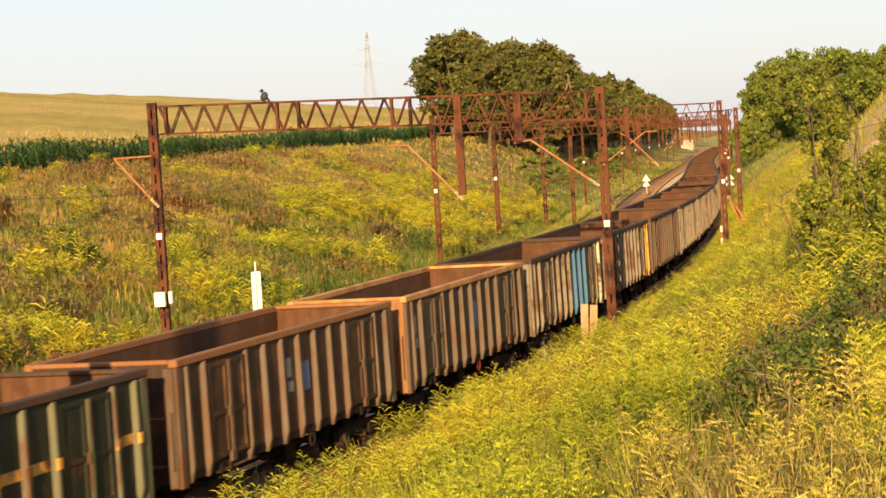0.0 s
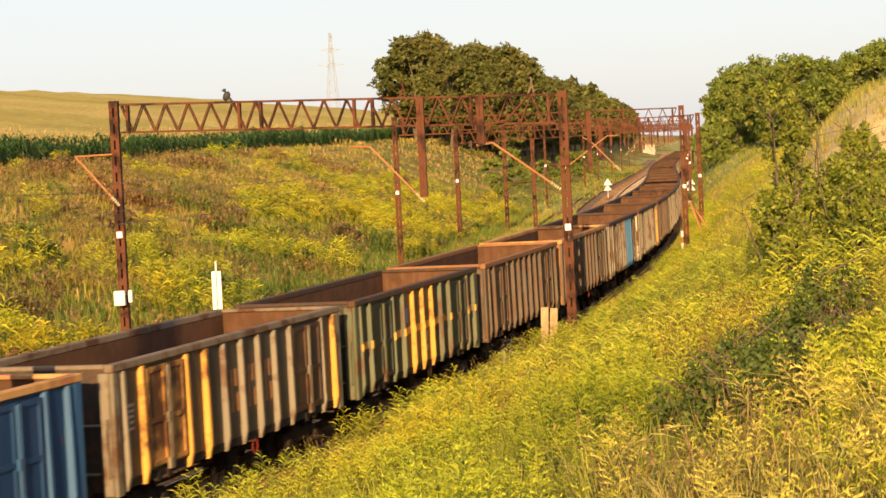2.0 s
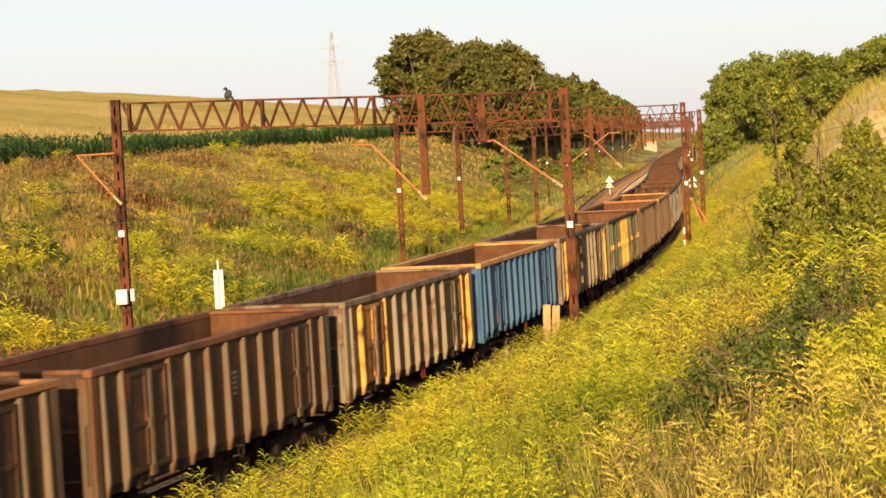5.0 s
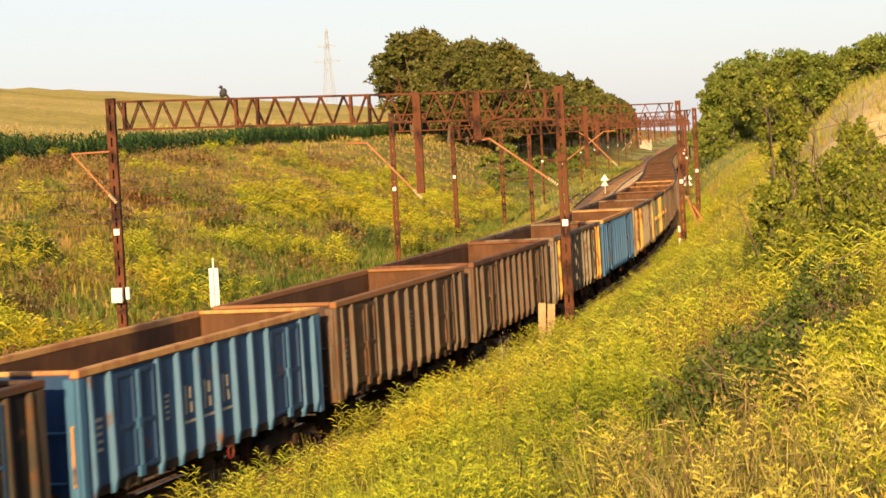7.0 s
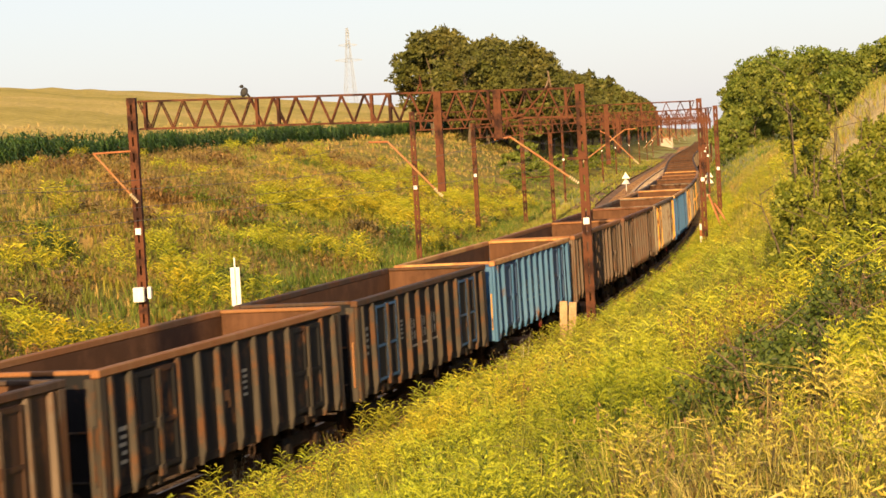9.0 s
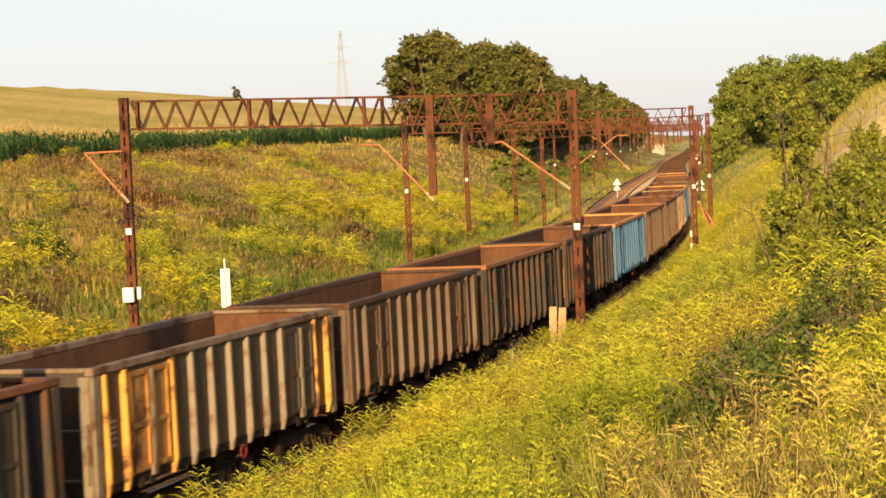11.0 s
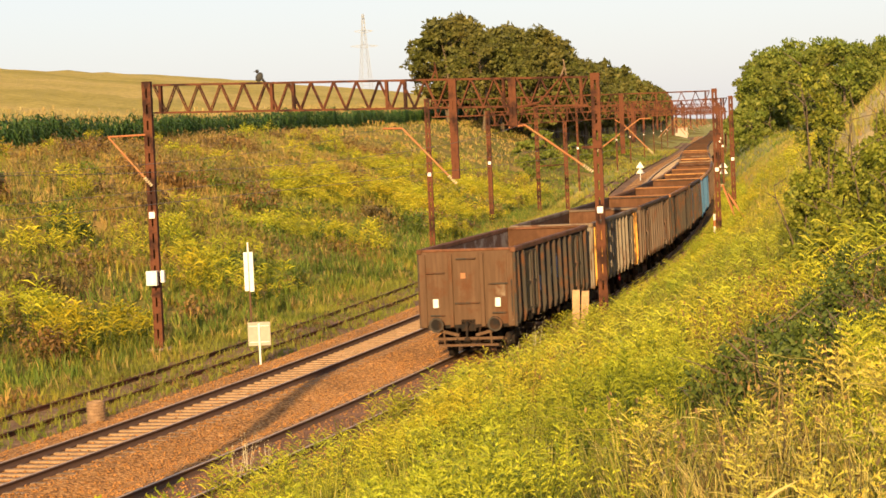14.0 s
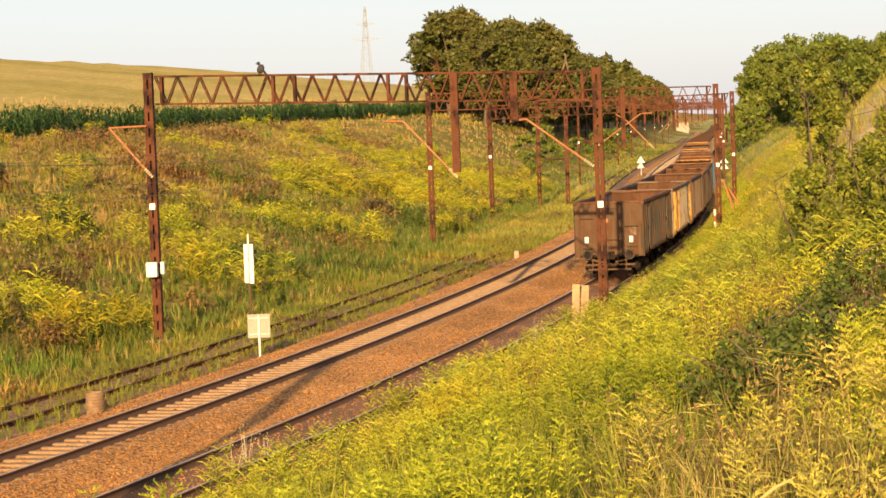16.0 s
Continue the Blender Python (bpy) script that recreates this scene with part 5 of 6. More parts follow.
def near_bank():
    gold = [goldenrod(True) for _ in range(8)]
    gold_far = [goldenrod(False) for _ in range(6)]
    sz = lambda n, a, b: RNG.uniform(a, b, n)
    # zones: dry grass close to the standpoint, tall goldenrod on the slope
    def dry_zone(x, y):
        return smooth((x / y - 0.045) / 0.05 + 0.8 * (vnoise(x, y, 3.0, 5) - 0.5)) * smooth((29 - y) / 5)
    xy, s, o = places(33000, -42, 34, 6.3, 26, lambda s, o, x, y: wedge(s, o, x, y) & (y < 82) & (y > 16.5))
    x, y = xy[:, 0], xy[:, 1]
    patch = vnoise(x, y, 3.5, 2)
    p = RNG.random(len(x))
    d = dry_zone(x, y)
    dark = smooth((x - 3.0) / 2.0) * smooth((y - 29) / 5) * smooth((47 - y) / 8)
    clump = smooth((vnoise(x, y, 1.9, 51, 2) - 0.30) / 0.42)
    hollow = smooth((x / y - 0.085) / 0.02) * smooth((0.172 - x / y) / 0.02) * smooth((33 - y) / 4)
    want = 0.85 * (1 - 0.55 * d * (1 - smooth((x / y - 0.155) / 0.03))) * (1 - 0.92 * hollow) * (1 - 0.3 * dark) * (1 - 0.58 * smooth((y - 36) / 12)) * (0.25 + 0.75 * smooth((patch - 0.34) / 0.18)) * (0.3 + 0.7 * clump) * (1 - 0.5 * smooth((x / y - 0.135) / 0.02) * smooth((y - 28) / 6))
    for name, kinds, k1 in (("goldenrod", gold, (p < want) & (y < 40)), ("slope_goldenrod", [goldenrod(False, True) for _ in range(7)], (p < want) & (y >= 40))):
        size = sz(k1.sum(), 0.85, 1.12) * (0.62 + 0.55 * clump[k1]) * np.where(x[k1] / y[k1] > 0.15, 1.25, 1.0) * np.where((x[k1] < -2.4) & (y[k1] < 27) & (RNG.random(k1.sum()) < 0.16), 1.3, 1.0)
        spread(name, kinds, xy[k1], ground(x[k1], y[k1]) - 0.03, size, [M["goldenrod_leaf"], M["goldenrod_plume" if kinds is gold else "slope_plume"]],
               "dense yellow-flowering goldenrod on the near bank", "goldenrod", 0.10)
    xy, s, o = places(60000, -42, 40, 6.2, 27, wedge)
    x, y = xy[:, 0], xy[:, 1]
    d = dry_zone(x, y)
    p = RNG.random(len(x))
    kf = (p > 0.935) & (d > 0.5) & ((y < 24) | (x / y > 0.15))
    spread("faded_goldenrod", [goldenrod(True) for _ in range(6)], xy[kf], ground(x[kf], y[kf]) - 0.03, sz(kf.sum(), 0.8, 1.15), [M["faded_leaf"], M["faded_plume"]],
           "faded goldenrod with pale golden plumes bending over", "goldenrod", 0.34)
    kd = p < 0.24 * d + 0.004
    spread("dry_grass", [grass(9, 1.0, 0.009, 1.15, True) for _ in range(6)], xy[kd], ground(x[kd], y[kd]) - 0.03, sz(kd.sum(), 0.55, 1.1) * np.where((x[kd] / y[kd] > 0.085) & (x[kd] / y[kd] < 0.172) & (y[kd] > 20), 0.6, 1.0),
           [M["straw"]], "tall straw-coloured dry grass bending over", "grass", 0.14)
    kg = (p > 0.60 - 0.12 * smooth((y - 38) / 10)) & (p < 0.80 + 0.12 * smooth((y - 38) / 10))
    spread("green_grass", [grass(5, 0.9, 0.012, 0.5) for _ in range(6)], xy[kg], ground(x[kg], y[kg]) - 0.03, sz(kg.sum(), 0.6, 1.15),
           [M["grass_green"]], "green grass between the goldenrod stems", "grass", 0.15)
    kw = ((p > 0.90) & (vnoise(x, y, 2.2, 9) > 0.6)) | ((p > 0.86) & (x / y > 0.13) & (y > 22) & (y < 50))
    spread("withered_weeds", [weed(4, 1.0, 0.06, 0, 8) for _ in range(5)], xy[kw], ground(x[kw], y[kw]) - 0.03, sz(kw.sum(), 0.8, 1.3),
           [M["weed_brown"]], "withered brown weeds among the goldenrod", "weeds", 0.15)
    # growth that crowds the edge of the ballast
    xy, s, o = places(5200, 6, 150, 6.45, 8.6)
    x, y = xy[:, 0], xy[:, 1]
    kv = RNG.random(len(x)) < 0.30 + 0.4 * (vnoise(x, y, 3.0, 91) > 0.5)
    spread("edge_goldenrod", [goldenrod(False, True) for _ in range(5)], xy[kv], np.maximum(ground(x[kv], y[kv]), -0.45) - 0.03, sz(kv.sum(), 0.6, 0.95), [M["goldenrod_leaf"], M["slope_plume"]],
           "goldenrod crowding the edge of the ballast", "goldenrod", 0.1)
    spread("edge_grass", [grass(6, 0.7, 0.02, 0.5, far=True) for _ in range(5)], xy[~kv], ground(x[~kv], y[~kv]) - 0.03, sz(len(x) - kv.sum(), 0.6, 1.15), [M["slope_green"]],
           "rough green grass at the edge of the ballast", "grass", 0.15)
    # further along the right bank
    xy, s, o = places(15000, 25, 175, 6.6, 22)
    x, y = xy[:, 0], xy[:, 1]
    p = RNG.random(len(x))
    patch = vnoise(x, y, 6.0, 4)
    k1 = (p < 0.30) & (patch > 0.52) & (o < 14)
    spread("bank_goldenrod", gold_far, xy[k1], ground(x[k1], y[k1]) - 0.03, sz(k1.sum(), 0.6, 1.0) * np.where(o[k1] < 8.2, 0.85, 1.0),
           [M["goldenrod_leaf"], M["drift_plume"]], "patches of yellow goldenrod along the cutting", "goldenrod", 0.1)
    k2 = (p >= 0.33) & (p < 0.8)
    spread("bank_grass", [grass(5, 0.55, 0.026, 0.5, far=True) for _ in range(5)], xy[k2], ground(x[k2], y[k2]) - 0.03, sz(k2.sum(), 0.6, 1.1),
           [M["verge_grass"]], "rough light green grass along the cutting", "grass", 0.15)
    k3 = ((p >= 0.8) | ((o > 12) & (p > 0.3))) & ~((s > 46) & (s < 96) & (o > 13) & (p < 0.85))
    spread("bank_dry_grass", [grass(5, 0.5, 0.024, 0.6, far=True) for _ in range(5)], xy[k3], ground(x[k3], y[k3]) - 0.03, sz(k3.sum(), 0.6, 1.1),
           [M["slope_dry"]], "dry pale grass on top of the cutting", "grass", 0.18)


def left_bank():
    sz = lambda n, a, b: RNG.uniform(a, b, n)
    gold_far = [goldenrod(False) for _ in range(5)]
    view = lambda s, o, x, y: (y > 45) & (np.abs(x) < 3 + 0.215 * y)
    xy, s, o = places(50000, 5, 190, -46, -6.8, view)
    x, y = xy[:, 0], xy[:, 1]
    p = RNG.random(len(x))
    f1 = vnoise(x, y, 7.0, 21)
    low = smooth((o + 27) / 10)
    yel = (f1 > 0.54) & (p < 0.07 * low + 0.01) & (o < -8.8)
    spread("drift_goldenrod", gold_far, xy[yel], ground(x[yel], y[yel]) - 0.03, sz(yel.sum(), 0.6, 1.15),
           [M["goldenrod_leaf"], M["drift_plume"]], "goldenrod in yellow drifts on the far slope", "goldenrod", 0.1)
    rest = ~yel
    f2 = vnoise(x, y, 5.0, 33)
    br = rest & (f2 > 0.5) & (p > 0.62) & (o < -10)
    spread("slope_weeds", [weed(3, 0.9, 0.22, 0, 4) for _ in range(5)], xy[br], ground(x[br], y[br]) - 0.03, sz(br.sum(), 0.6, 1.1),
           [M["slope_russet"]], "russet-brown weeds on the far slope", "weeds", 0.15)
    f3 = vnoise(x, y, 9.0, 44)
    dry = rest & ~br & (p > 0.74 - 0.55 * (1 - low) - 0.5 * (f3 - 0.5))
    spread("slope_dry_grass", [grass(5, 0.6, 0.038, 0.6, far=True) for _ in range(5)], xy[dry], ground(x[dry], y[dry]) - 0.03, sz(dry.sum(), 0.5, 1.0),
           [M["slope_dry"]], "bleached dry grass on the far slope", "grass", 0.2)
    lush = rest & ~br & ~dry & (o < -7.6) & (o > -15 - 6 * (f3 - 0.5)) & (p < 0.7)
    spread("lush_grass", [grass(5, 0.75, 0.036, 0.5, far=True) for _ in range(5)], xy[lush], ground(x[lush], y[lush]) - 0.03, sz(lush.sum(), 0.6, 1.15),
           [M["grass_lush"]], "lush green grass at the foot of the far slope", "grass", 0.15)
    gr = rest & ~br & ~dry & (o < -7.6) & ~lush
    spread("slope_grass", [grass(5, 0.7, 0.038, 0.5, far=True) for _ in range(5)], xy[gr], ground(x[gr], y[gr]) - 0.03, sz(gr.sum(), 0.6, 1.15),
           [M["slope_green"]], "rough green grass on the far slope", "grass", 0.15)
    # bushy clumps: goldenrod low down, russet weeds among it
    def clumps(n, chance, rad):
        cxy, cs, co = places(n, 5, 190, -42, -9.5, view)
        keep = RNG.random(len(cxy)) < chance(cxy[:, 0], cxy[:, 1], co)
        cxy = cxy[keep]
        big = RNG.uniform(0.6, 1.25, len(cxy))
        r = big * rad
        P, Q = [], []
        for k in range(24):
            a, q = RNG.uniform(0, 6.28, len(cxy)), np.sqrt(RNG.random(len(cxy)))
            P.append(cxy + np.stack([np.cos(a) * r * q, np.sin(a) * r * q], -1))
            Q.append((1.65 - 0.95 * q * q) * (0.35 + 0.65 * big) * RNG.uniform(0.85, 1.1, len(cxy)))
        return np.concatenate(P), np.concatenate(Q)
    xy, q = clumps(1700, lambda x, y, o: smooth((vnoise(x, y, 7.0, 21, 2) - 0.515) / 0.05) * (0.10 + 0.85 * smooth((o + 27) / 8)), 1.3)
    spread("clump_goldenrod", gold_far, xy, ground(xy[:, 0], xy[:, 1]) - 0.03, q, [M["goldenrod_leaf"], M["drift_plume"]],
           "bushy clumps of goldenrod on the far slope", "goldenrod", 0.08)
    # dark russet weeds, their colour also painting the shadow pockets between clumps
    xy, q = clumps(800, lambda x, y, o: smooth((vnoise(x, y, 6.0, 33, 2) - 0.56) / 0.05), 1.0)
    spread("clump_weeds", [weed(3, 0.9, 0.2, 0, 4) for _ in range(5)], xy, ground(xy[:, 0], xy[:, 1]) - 0.03, q * 0.95, [M["weed_brown"]],
           "dark clumps of russet weeds as shade pockets on the far slope", "weeds", 0.08)
    xy, q = clumps(560, lambda x, y, o: smooth((vnoise(x, y, 8.0, 61) - 0.44) / 0.15) * (0.25 + 0.75 * smooth((o + 30) / 10)), 1.4)
    spread("clump_herbs", [weed(3, 0.85, 0.2, 0, 4) for _ in range(5)], xy, ground(xy[:, 0], xy[:, 1]) - 0.03, q * 0.85, [M["grass_lush"]],
           "bushy green herbs on the far slope", "weeds", 0.08)
    # grass that has overgrown the old track
    xy, s, o = places(30000, 5, 170, -9.5, -2.3, view)
    x, y = xy[:, 0], xy[:, 1]
    p = RNG.random(len(x))
    k = (p < np.where(np.abs(o - OLD) < 1.0, 0.55, 0.75) * smooth((-o - 2.3) / 1.0)) & (vnoise(x, y, 2.5, 7) > 0.3)
    for name, kk, mat in (("track_grass", k & (s < 92), "slope_green"), ("verge_grass", k & (s >= 92), "verge_grass")):
        spread(name, [grass(6, 0.26, 0.018, 0.7, far=True) for _ in range(5)], xy[kk], ground(x[kk], y[kk]) - 0.02, sz(kk.sum(), 0.5, 1.15) * np.where(s[kk] > 75, 1.7, 1.15),
               [M[mat]], "low grass that has overgrown the disused track" if s[kk].min() < 90 else "smooth light green grass on the verge", "grass", 0.2)
    k = (p > 0.82) & (vnoise(x, y, 2.5, 7) < 0.45)
    spread("track_weeds", [weed(3, 0.3, 0.12, 0, 5) for _ in range(4)], xy[k], ground(x[k], y[k]) - 0.02, sz(k.sum(), 0.5, 1.1),
           [M["weed_brown"]], "low russet weeds along the disused track", "weeds", 0.2)
    # beyond, along the track
    xy, s, o = places(15000, 170, 520, -48, 17, lambda s, o, x, y: (o < -3.8) | (o > 7.2))
    x, y = xy[:, 0], xy[:, 1]
    f4 = vnoise(x, y, 14.0, 71)
    up = (o < -19 - 8 * (f4 - 0.5)) & (RNG.random(len(x)) < 0.7)
    for name, kk, mat, what in (("distant_grass", ~up & (f4 > 0.46), "verge_grass", "light green grass further along the line"),
                                ("distant_herbs", ~up & (f4 <= 0.46), "grass_lush", "darker green growth further along the line"),
                                ("distant_dry_grass", up, "slope_dry", "tan dry grass on the upper slope in the distance")):
        spread(name, [grass(6, 0.55, 0.06, 0.6, far=True) for _ in range(4)], xy[kk], ground(x[kk], y[kk]) - 0.03, sz(kk.sum(), 0.6, 1.2), [M[mat]], what, "grass", 0.2)


def corn_edge():
    out = []
    for o in (-43.0, -43.8, -44.7, -45.6):
        s = np.arange(92, 480, 0.6)
        s = s + RNG.uniform(-0.1, 0.1, len(s))
        x, y, _ = along(s, o + RNG.uniform(-0.12, 0.12, len(s)))
        out.append(np.stack([x, y], -1))
    xy = np.concatenate(out)
    spread("corn", [corn() for _ in range(6)], xy, ground(xy[:, 0], xy[:, 1]) - 0.02, RNG.uniform(1.0, 1.36, len(xy)),
           [M["corn_leaf"], M["corn_tassel"]], "tall dark green corn at the edge of the field", "corn", 0.05)


near_bank()
left_bank()
corn_edge()


# ---- trees and bushes ----
def crown_mesh(name, mat, rx, rz, z0, clumps, leaves, leaf, seed, flat=0.6):
    """Clumps of leaves on an uneven crown."""
    g = np.random.default_rng(seed)
    V, F = [], []
    n = 0
    for c in range(clumps):
        u = g.normal(0, 1, 3)
        u /= np.linalg.norm(u)
        r = g.uniform(0.55, 1.0) ** 0.6
        centre = np.array([u[0] * rx * r, u[1] * rx * r, z0 + rz + u[2] * rz * r])
        centre[:2] *= 1.0 - 0.28 * max(0.0, (centre[2] - z0 - rz) / rz)
        cr = g.uniform(0.16, 0.3) * rx
        d = g.normal(0, 1, (leaves, 3))
        d /= np.linalg.norm(d, axis=1)[:, None]
        P = centre + d * cr * g.uniform(0.5, 1.0, (leaves, 1)) * [1, 1, flat]
        a = g.normal(0, 1, (leaves, 3)) + d * 0.7
        a /= np.linalg.norm(a, axis=1)[:, None]
        b = np.cross(a, d + g.normal(0, 0.5, (leaves, 3)))
        b /= np.linalg.norm(b, axis=1)[:, None] + 1e-9
        L = leaf * g.uniform(0.6, 1.3, (leaves, 1))
        Q = np.stack([P - a * L, P + b * L * 0.55, P + a * L, P - b * L * 0.55], 1)
        V.append(Q.reshape(-1, 3))
        F.append(np.arange(leaves * 4).reshape(-1, 4) + n)
        n += leaves * 4
    return mesh_np(name, np.concatenate(V), np.concatenate(F), [mat])


def limbs_mesh(name, height, r, spread_, z0, seed, count=9):
    g = np.random.default_rng(seed)
    bm = bmesh.new()
    p = Vector((0, 0, -0.4))
    for i in range(4):
        q = Vector((g.normal(0, 0.02 * height), g.normal(0, 0.02 * height), height * 0.8 * (i + 1) / 4))
        rod(bm, p, q, r * (1 - 0.22 * i), r * (1 - 0.22 * (i + 1)), 8)
        p = q
    for i in range(count):
        z = z0 + (height * 0.75 - z0) * g.random()
        a = g.uniform(0, 6.28)
        l = spread_ * g.uniform(0.45, 0.85)
        b = Vector((math.cos(a) * l, math.sin(a) * l, z + l * 0.5))
        rod(bm, (0, 0, z), b, r * 0.35, r * 0.08, 6)
    me = bpy.data.meshes.new(name)
    bm.to_mesh(me)
    bm.free()
    me.materials.append(M["bark"])
    return me


def tree_kind(mat, h, rx, seed, clumps=46, leaves=70, leaf=0.42, label="", low=0.14):
    z0 = h * low
    root = tagged(new("tree"), label, "tree", "trees of the wood")
    part("trunk", limbs_mesh("trunk", h, 0.022 * h, rx, z0 + 0.1 * h, seed), None, root, "brown trunk with limbs")
    part("crown", crown_mesh("crown", mat, rx, (h - z0) / 2, z0, clumps, leaves, leaf, seed), None, root, "uneven leafy crown")
    return root


def set_tree(kinds, i, x, y, sc, used):
    z = float(ground(x, y)[0])
    m = pose(x, y, z - 0.1, 0, 0, rv(0, 360))
    if i not in used:
        used.add(i)
        kinds[i].matrix_basis = m @ Matrix.Scale(1.0, 4)
        return kinds[i]
    ob = copy_thing(kinds[i], m)
    ob.scale = (sc * rv(0.92, 1.08), sc * rv(0.92, 1.08), sc)
    return ob


def woods():
    g = np.random.default_rng(77)
    jit = lambda a, b: float(g.uniform(a, b))
    big = [tree_kind(M["tree_leaf"], 16.0, 5.2, 20 + k, 100, 48, 0.34, "tall dark green broadleaf tree of the wood") for k in range(4)]
    used = set()
    i = 0
    for s in np.arange(318, 470, 10.0):
        for o in (-21, -29, -37):
            if o == -37 and (s > 400 or s < 336):
                continue
            x, y, _ = along(s + jit(-2, 2), o + jit(-2, 2))
            set_tree(big, i % 4, float(x), float(y), jit(0.95, 1.05) * (0.98 if s < 335 else 1.17 if s < 372 else 1.0), used)
            i += 1
    far = [tree_kind(M["tree_leaf"], 16.0, 5.2, 30 + k, 44, 26, 0.7, "dark green tree of the wood, far along the line") for k in range(2)]
    used = set()
    for i, s in enumerate(np.arange(475, 1150, 16.0)):
        x, y, _ = along(s, -20.5 + jit(-2, 2))
        set_tree(far, i % 2, float(x), float(y), jit(0.95, 1.15), used)
    mid = [tree_kind(M["tree_leaf_light"], 10.0, 4.0, 40 + k, 70, 80, 0.23, "mid-green roadside tree on the cutting's top", 0.0) for k in range(4)]
    used = set()
    i = 0
    for s, o, sc in ((196, 20.5, 1.0), (205, 26, 1.05), (214, 19, 0.95), (222, 24, 1.1), (232, 18.2, 1.0), (240, 23, 1.1), (251, 17.5, 1.0), (262, 22, 1.15), (273, 16.8, 1.0),
                     (286, 20, 1.2), (300, 15.8, 1.2), (318, 18, 1.35), (338, 15, 1.3), (360, 17, 1.4), (385, 14.8, 1.4), (410, 17, 1.2), (440, 15, 1.2), (215, 31, 1.15), (240, 31, 1.2),
                     (190, 27, 1.0), (178, 30, 1.05), (270, 29, 1.2), (480, 16, 1.2), (520, 16, 1.2)):
        x, y, _ = along(s, o)
        set_tree(mid, i % 4, float(x), float(y), sc, used)
        i += 1
    # bushes low down beside the line in the distance
    small = [tree_kind(M["tree_leaf_light"], 3.0, 1.7, 60 + k, 26, 40, 0.2, "round green bush beside the line") for k in range(3)]
    used = set()
    for i, (s, o, sc) in enumerate(((262, -15, 1.1), (300, -14, 1.2), (215, -14, 0.9), (250, -17, 1.2), (285, -18, 1.3), (320, -12, 1.3), (350, -13, 1.5), (240, 12, 0.8), (225, 11.5, 0.7), (380, -12, 1.5),
                                     (232, 11.5, 1.3), (250, 11.0, 1.4), (268, 11.8, 1.5), (290, 11.0, 1.5), (312, 11.5, 1.7), (335, 10.8, 1.7), (360, 11.2, 1.8), (390, 11, 1.9), (420, 11, 2.0), (245, 14, 1.5), (285, 14, 1.7), (325, 13.5, 1.9))):
        x, y, _ = along(s, o)
        ob = set_tree(small, i % 3, float(x), float(y), sc, used)
        ob["category"], ob["group"] = "bush", "bushes beside the line"


def sapling(x, y, h, r, seed, label, leafmat, clumps=34, leaves=95, leaf=0.045):
    root = tagged(new("sapling"), label, "young tree")
    z = float(ground(x, y)[0])
    g = np.random.default_rng(seed)
    for k in range(4):
        bm = bmesh.new()
        p = Vector((0.1 * k - 0.15, 0.05 * k, -0.3))
        tip = Vector((g.normal(0, r * 0.6), g.normal(0, r * 0.4), h * g.uniform(0.75, 1.0)))
        for i in range(4):
            q = p.lerp(tip, (i + 1) / 4) + Vector((g.normal(0, 0.05), g.normal(0, 0.05), 0))
            rod(bm, p, q, 0.035 - 0.008 * i, 0.027 - 0.007 * i, 6)
            if i:
                e = q + Vector((g.normal(0, r * 0.5), g.normal(0, r * 0.5), g.uniform(0.1, 0.5)))
                rod(bm, q, e, 0.014, 0.004, 5)
            p = q
        part("stem", bm, M["bark"], root, "thin forked stem")
    part("crown", crown_mesh("crown", leafmat, r, h / 2 * 0.97, 0.1, clumps, leaves, leaf, seed, 1.3), None, root, "loose small-leaved crown")
    root.matrix_basis = pose(x, y, z - 0.05)
    return root


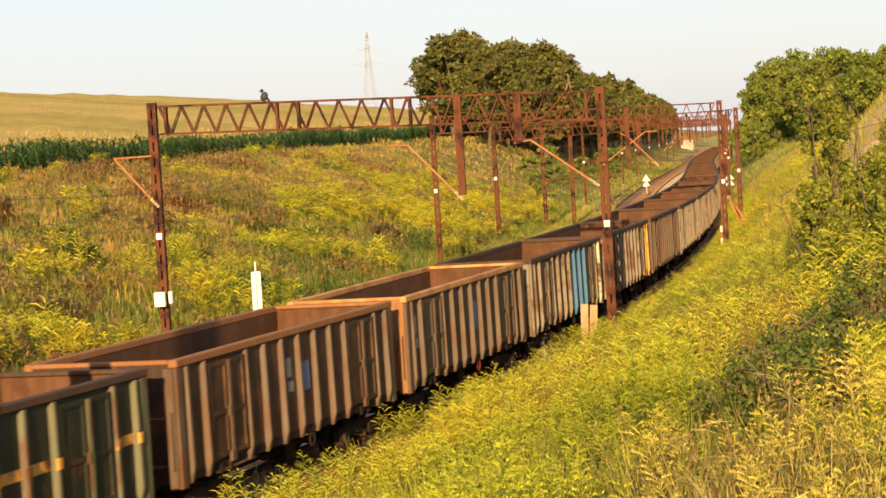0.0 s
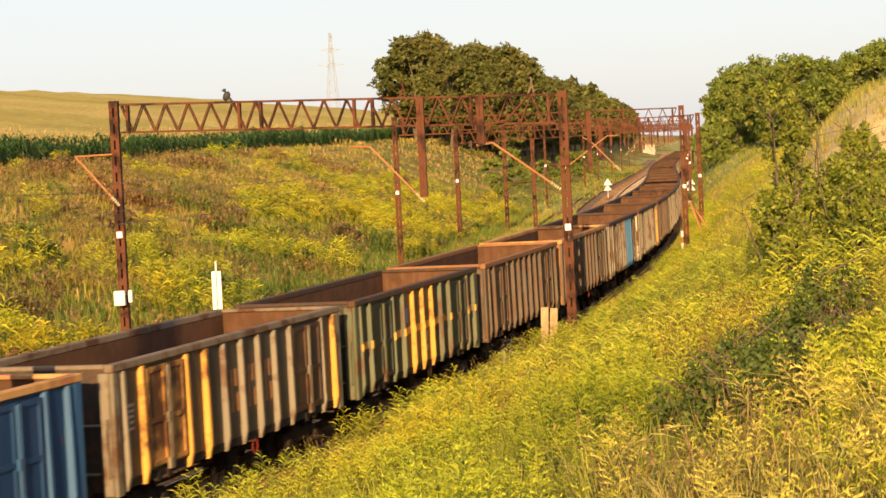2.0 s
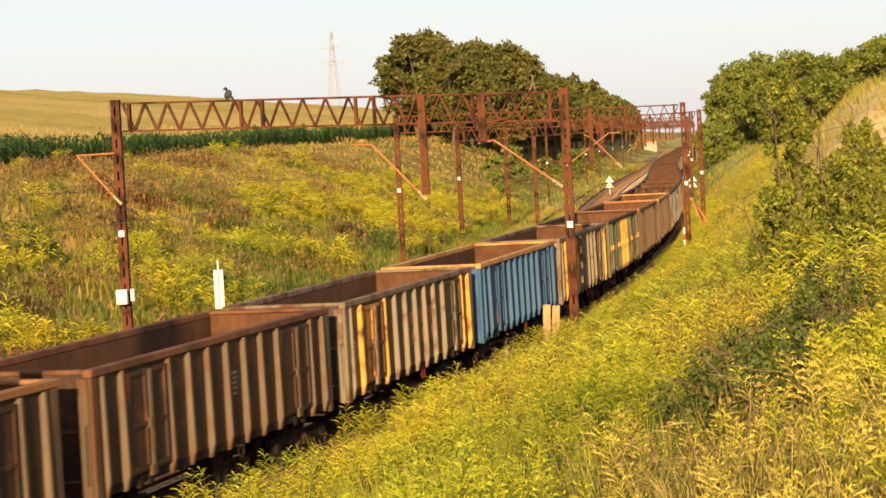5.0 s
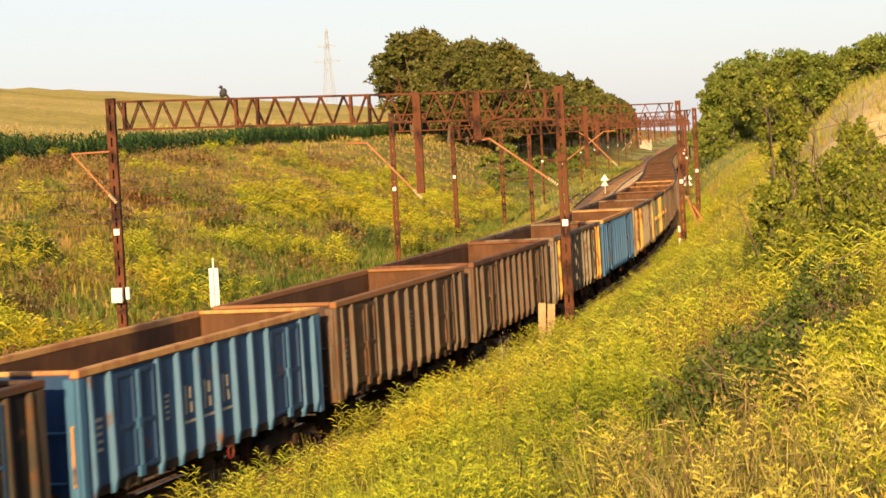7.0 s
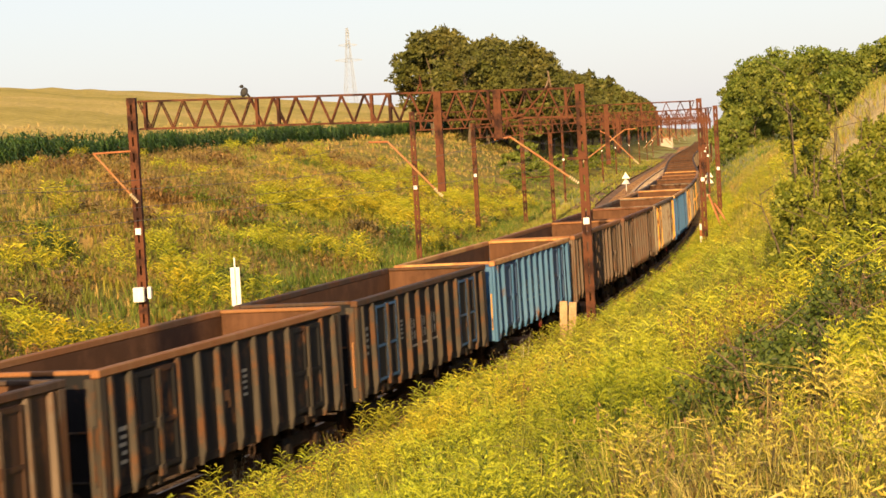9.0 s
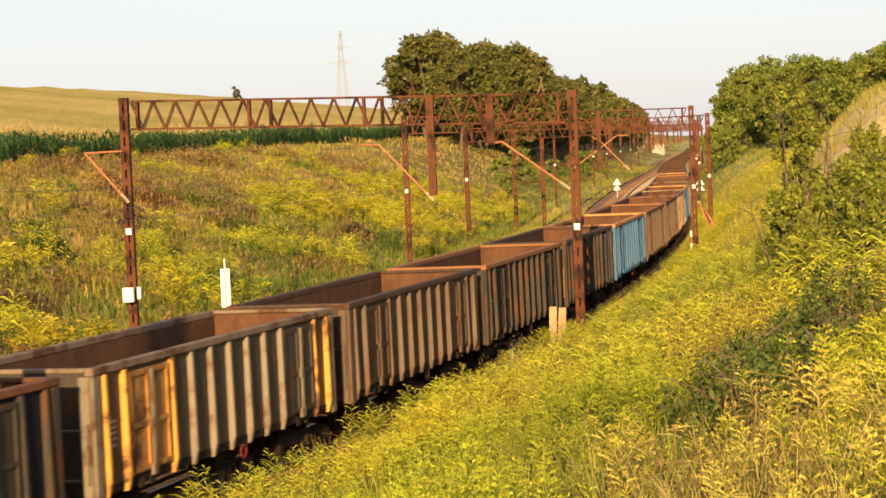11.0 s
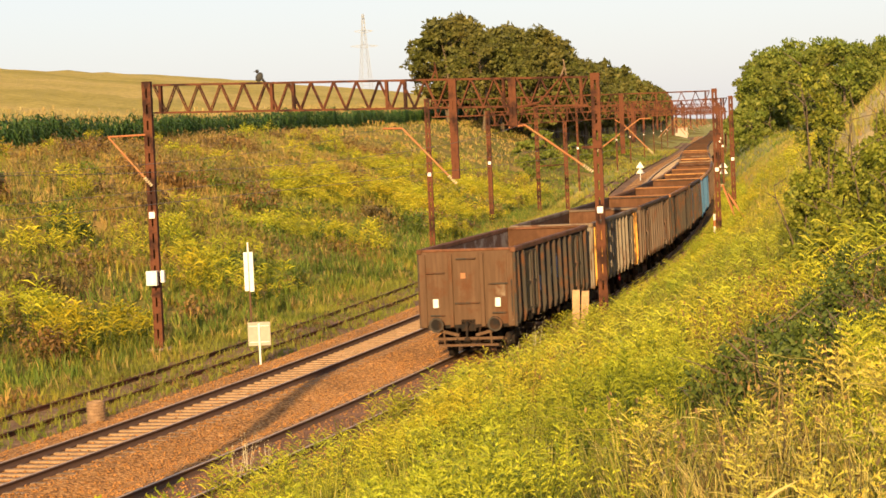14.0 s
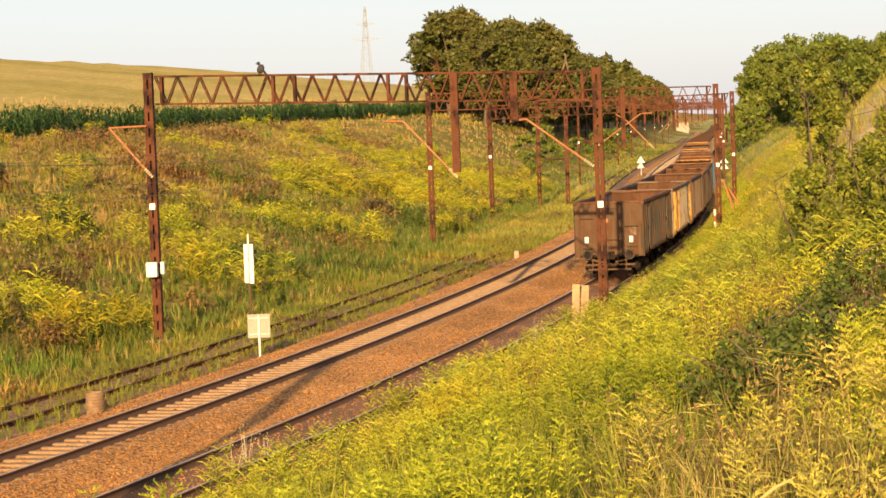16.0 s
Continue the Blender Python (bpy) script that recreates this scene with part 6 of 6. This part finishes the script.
def near_bushes():
    for x, y, h, r, k, n, what in ((8.75, 53.5, 5.5, 0.7, 5, 62, "slender young tree with loose small leaves on the bank"), (9.3, 54.6, 4.6, 0.8, 6, 52, "bushy young tree on the bank"),
                                   (8.2, 51.5, 2.8, 0.7, 7, 46, "low leafy shrub on the bank"), (9.5, 49.5, 3.3, 0.8, 8, 56, "green-leaved shrub with thin stems on the slope"),
                                   (10.6, 52.0, 3.0, 0.8, 9, 46, "young tree with spreading leafy twigs"), (9.2, 46.5, 2.7, 0.8, 11, 50, "rounded leafy shrub on the slope"),
                                   (10.9, 55.5, 3.6, 0.8, 31, 50, "young tree with spreading leafy twigs"), (8.0, 48.0, 2.1, 0.7, 32, 34, "low leafy shrub on the bank"), (9.9, 50.5, 3.9, 0.6, 33, 44, "slender young tree with loose small leaves on the bank")):
        sapling(x, y, h, r, k, what, M["sapling_leaf"], n, 78, 0.062)
    # the last three (17 to 19) are added to darken the shadowed growth
    for x, y, h, r, k in ((3.6, 29.5, 1.35, 0.6, 12), (4.3, 30.5, 1.5, 0.65, 13), (4.0, 27.6, 1.15, 0.6, 14), (5.0, 30.6, 1.45, 0.75, 15), (4.7, 29.0, 1.4, 0.7, 16), (5.5, 33.0, 1.5, 0.75, 17), (6.3, 35.5, 1.7, 0.85, 18), (5.9, 31.2, 1.2, 0.65, 19)):
        b = sapling(x, y, h * 0.92, r * 1.15, k, "dark green bramble bush in the goldenrod", M["bush_leaf"], 30, 75, 0.045)
        b.name, b["category"] = "bramble_bush", "bush"
    for x, y, h, r, k in ((-17.6, 106, 0.9, 1.3, 21), (-9.8, 109, 0.9, 1.2, 23), (-23.5, 116, 0.9, 1.4, 24)):
        b = sapling(x, y, h, r, k, "dark low bush on the far slope", M["bush_leaf"], 26, 70, 0.09)
        b.name, b["category"] = "slope_bush", "bush"

    # pale withered sprigs at the edge of the growth
    for k, (x, y, h) in enumerate(((-4.35, 47.3, 1.3), (-4.0, 48.2, 1.1), (-4.5, 46.0, 1.0), (2.45, 66.4, 1.6), (2.0, 65.2, 1.2), (1.3, 63.2, 1.0), (-0.6, 57.5, 0.9))):
        v, f, m = weed(7, h, 0.05, 0, 14)
        sprig = new("dry_sprig", mesh_np("dry_sprig", v, f, [M["pale_sprig"]]))
        sprig.matrix_basis = pose(x, y, float(ground(x, y)[0]) - 0.03, 0, 0, 70 * k)
        tagged(sprig, "pale withered sprig at the edge of the ballast", "weed", "withered sprigs")


woods()
near_bushes()


# ---- power pylons on the skyline ----
def pylon(x, y, z, h):
    root = tagged(new("power_pylon"), "steel lattice power pylon on the skyline, haze put into its colour", "pylon", "pylons on the skyline")
    bm = bmesh.new()
    for i in range(9):
        a, b = i / 9, (i + 1) / 9
        wa, wb = 4.2 * (1 - a) ** 1.2 + 0.5, 4.2 * (1 - b) ** 1.2 + 0.5
        ca = [Vector((sx * wa, sy * wa, a * h)) for sx, sy in ((-1, -1), (1, -1), (1, 1), (-1, 1))]
        cb = [Vector((sx * wb, sy * wb, b * h)) for sx, sy in ((-1, -1), (1, -1), (1, 1), (-1, 1))]
        for k in range(4):
            bar(bm, ca[k], cb[k], 0.2)
            bar(bm, ca[k], cb[(k + 1) % 4], 0.12)
            bar(bm, ca[(k + 1) % 4], cb[k], 0.12)
            bar(bm, cb[k], cb[(k + 1) % 4], 0.12)
    part("tower", bm, M["pylon_hazed_steel"], root)
    for zz, w in ((0.70, 8.0), (0.84, 5.5)):
        bm = bmesh.new()
        for k in (-1, 1):
            bar(bm, (0, 0, zz * h + 0.8), (k * w, 0, zz * h), 0.34)
            bar(bm, (0, 0, zz * h - 1.0), (k * w, 0, zz * h), 0.3)
        part("crossarm", bm, M["pylon_hazed_steel"], root)
    root.matrix_basis = pose(x, y, z, 0, 0, 20)


pylon(-41.5, 1290.0, 14.0, 60.0)
pylon(6.0, 1900.0, 20.0, 80.0)


# ---- what moves ----
def run(t):
    """Metres that the train has gone after t seconds."""
    return 0.3479 + 13.4858 * t + 0.03308 * t * t


def motions():
    for j, w in enumerate(TRAIN):
        rows = []
        for i in range(0, 33):
            t = i * 0.5
            mid = -174.05 + PITCH * (j + 0.5) + run(t)
            xa, ya, _ = along(mid - 4.5, GAP)
            xb, yb, _ = along(mid + 4.5, GAP)
            yaw = math.degrees(math.atan2(yb - ya, xb - xa))
            rows.append((t, pose(float(xa + xb) / 2, float(ya + yb) / 2, 0.0, 0, 0, yaw)))
        walk(w, rows)
    # wheels roll: one row for each frame
    turns = [(i / FPS, math.degrees(run(i / FPS) / 0.46)) for i in range(0, 16 * FPS + 1)]
    for ob, x in WHEELSETS:
        walk(ob, [(t, pose(x, 0, 0.46, 0, a % 360.0, 0)) for t, a in turns])


motions()
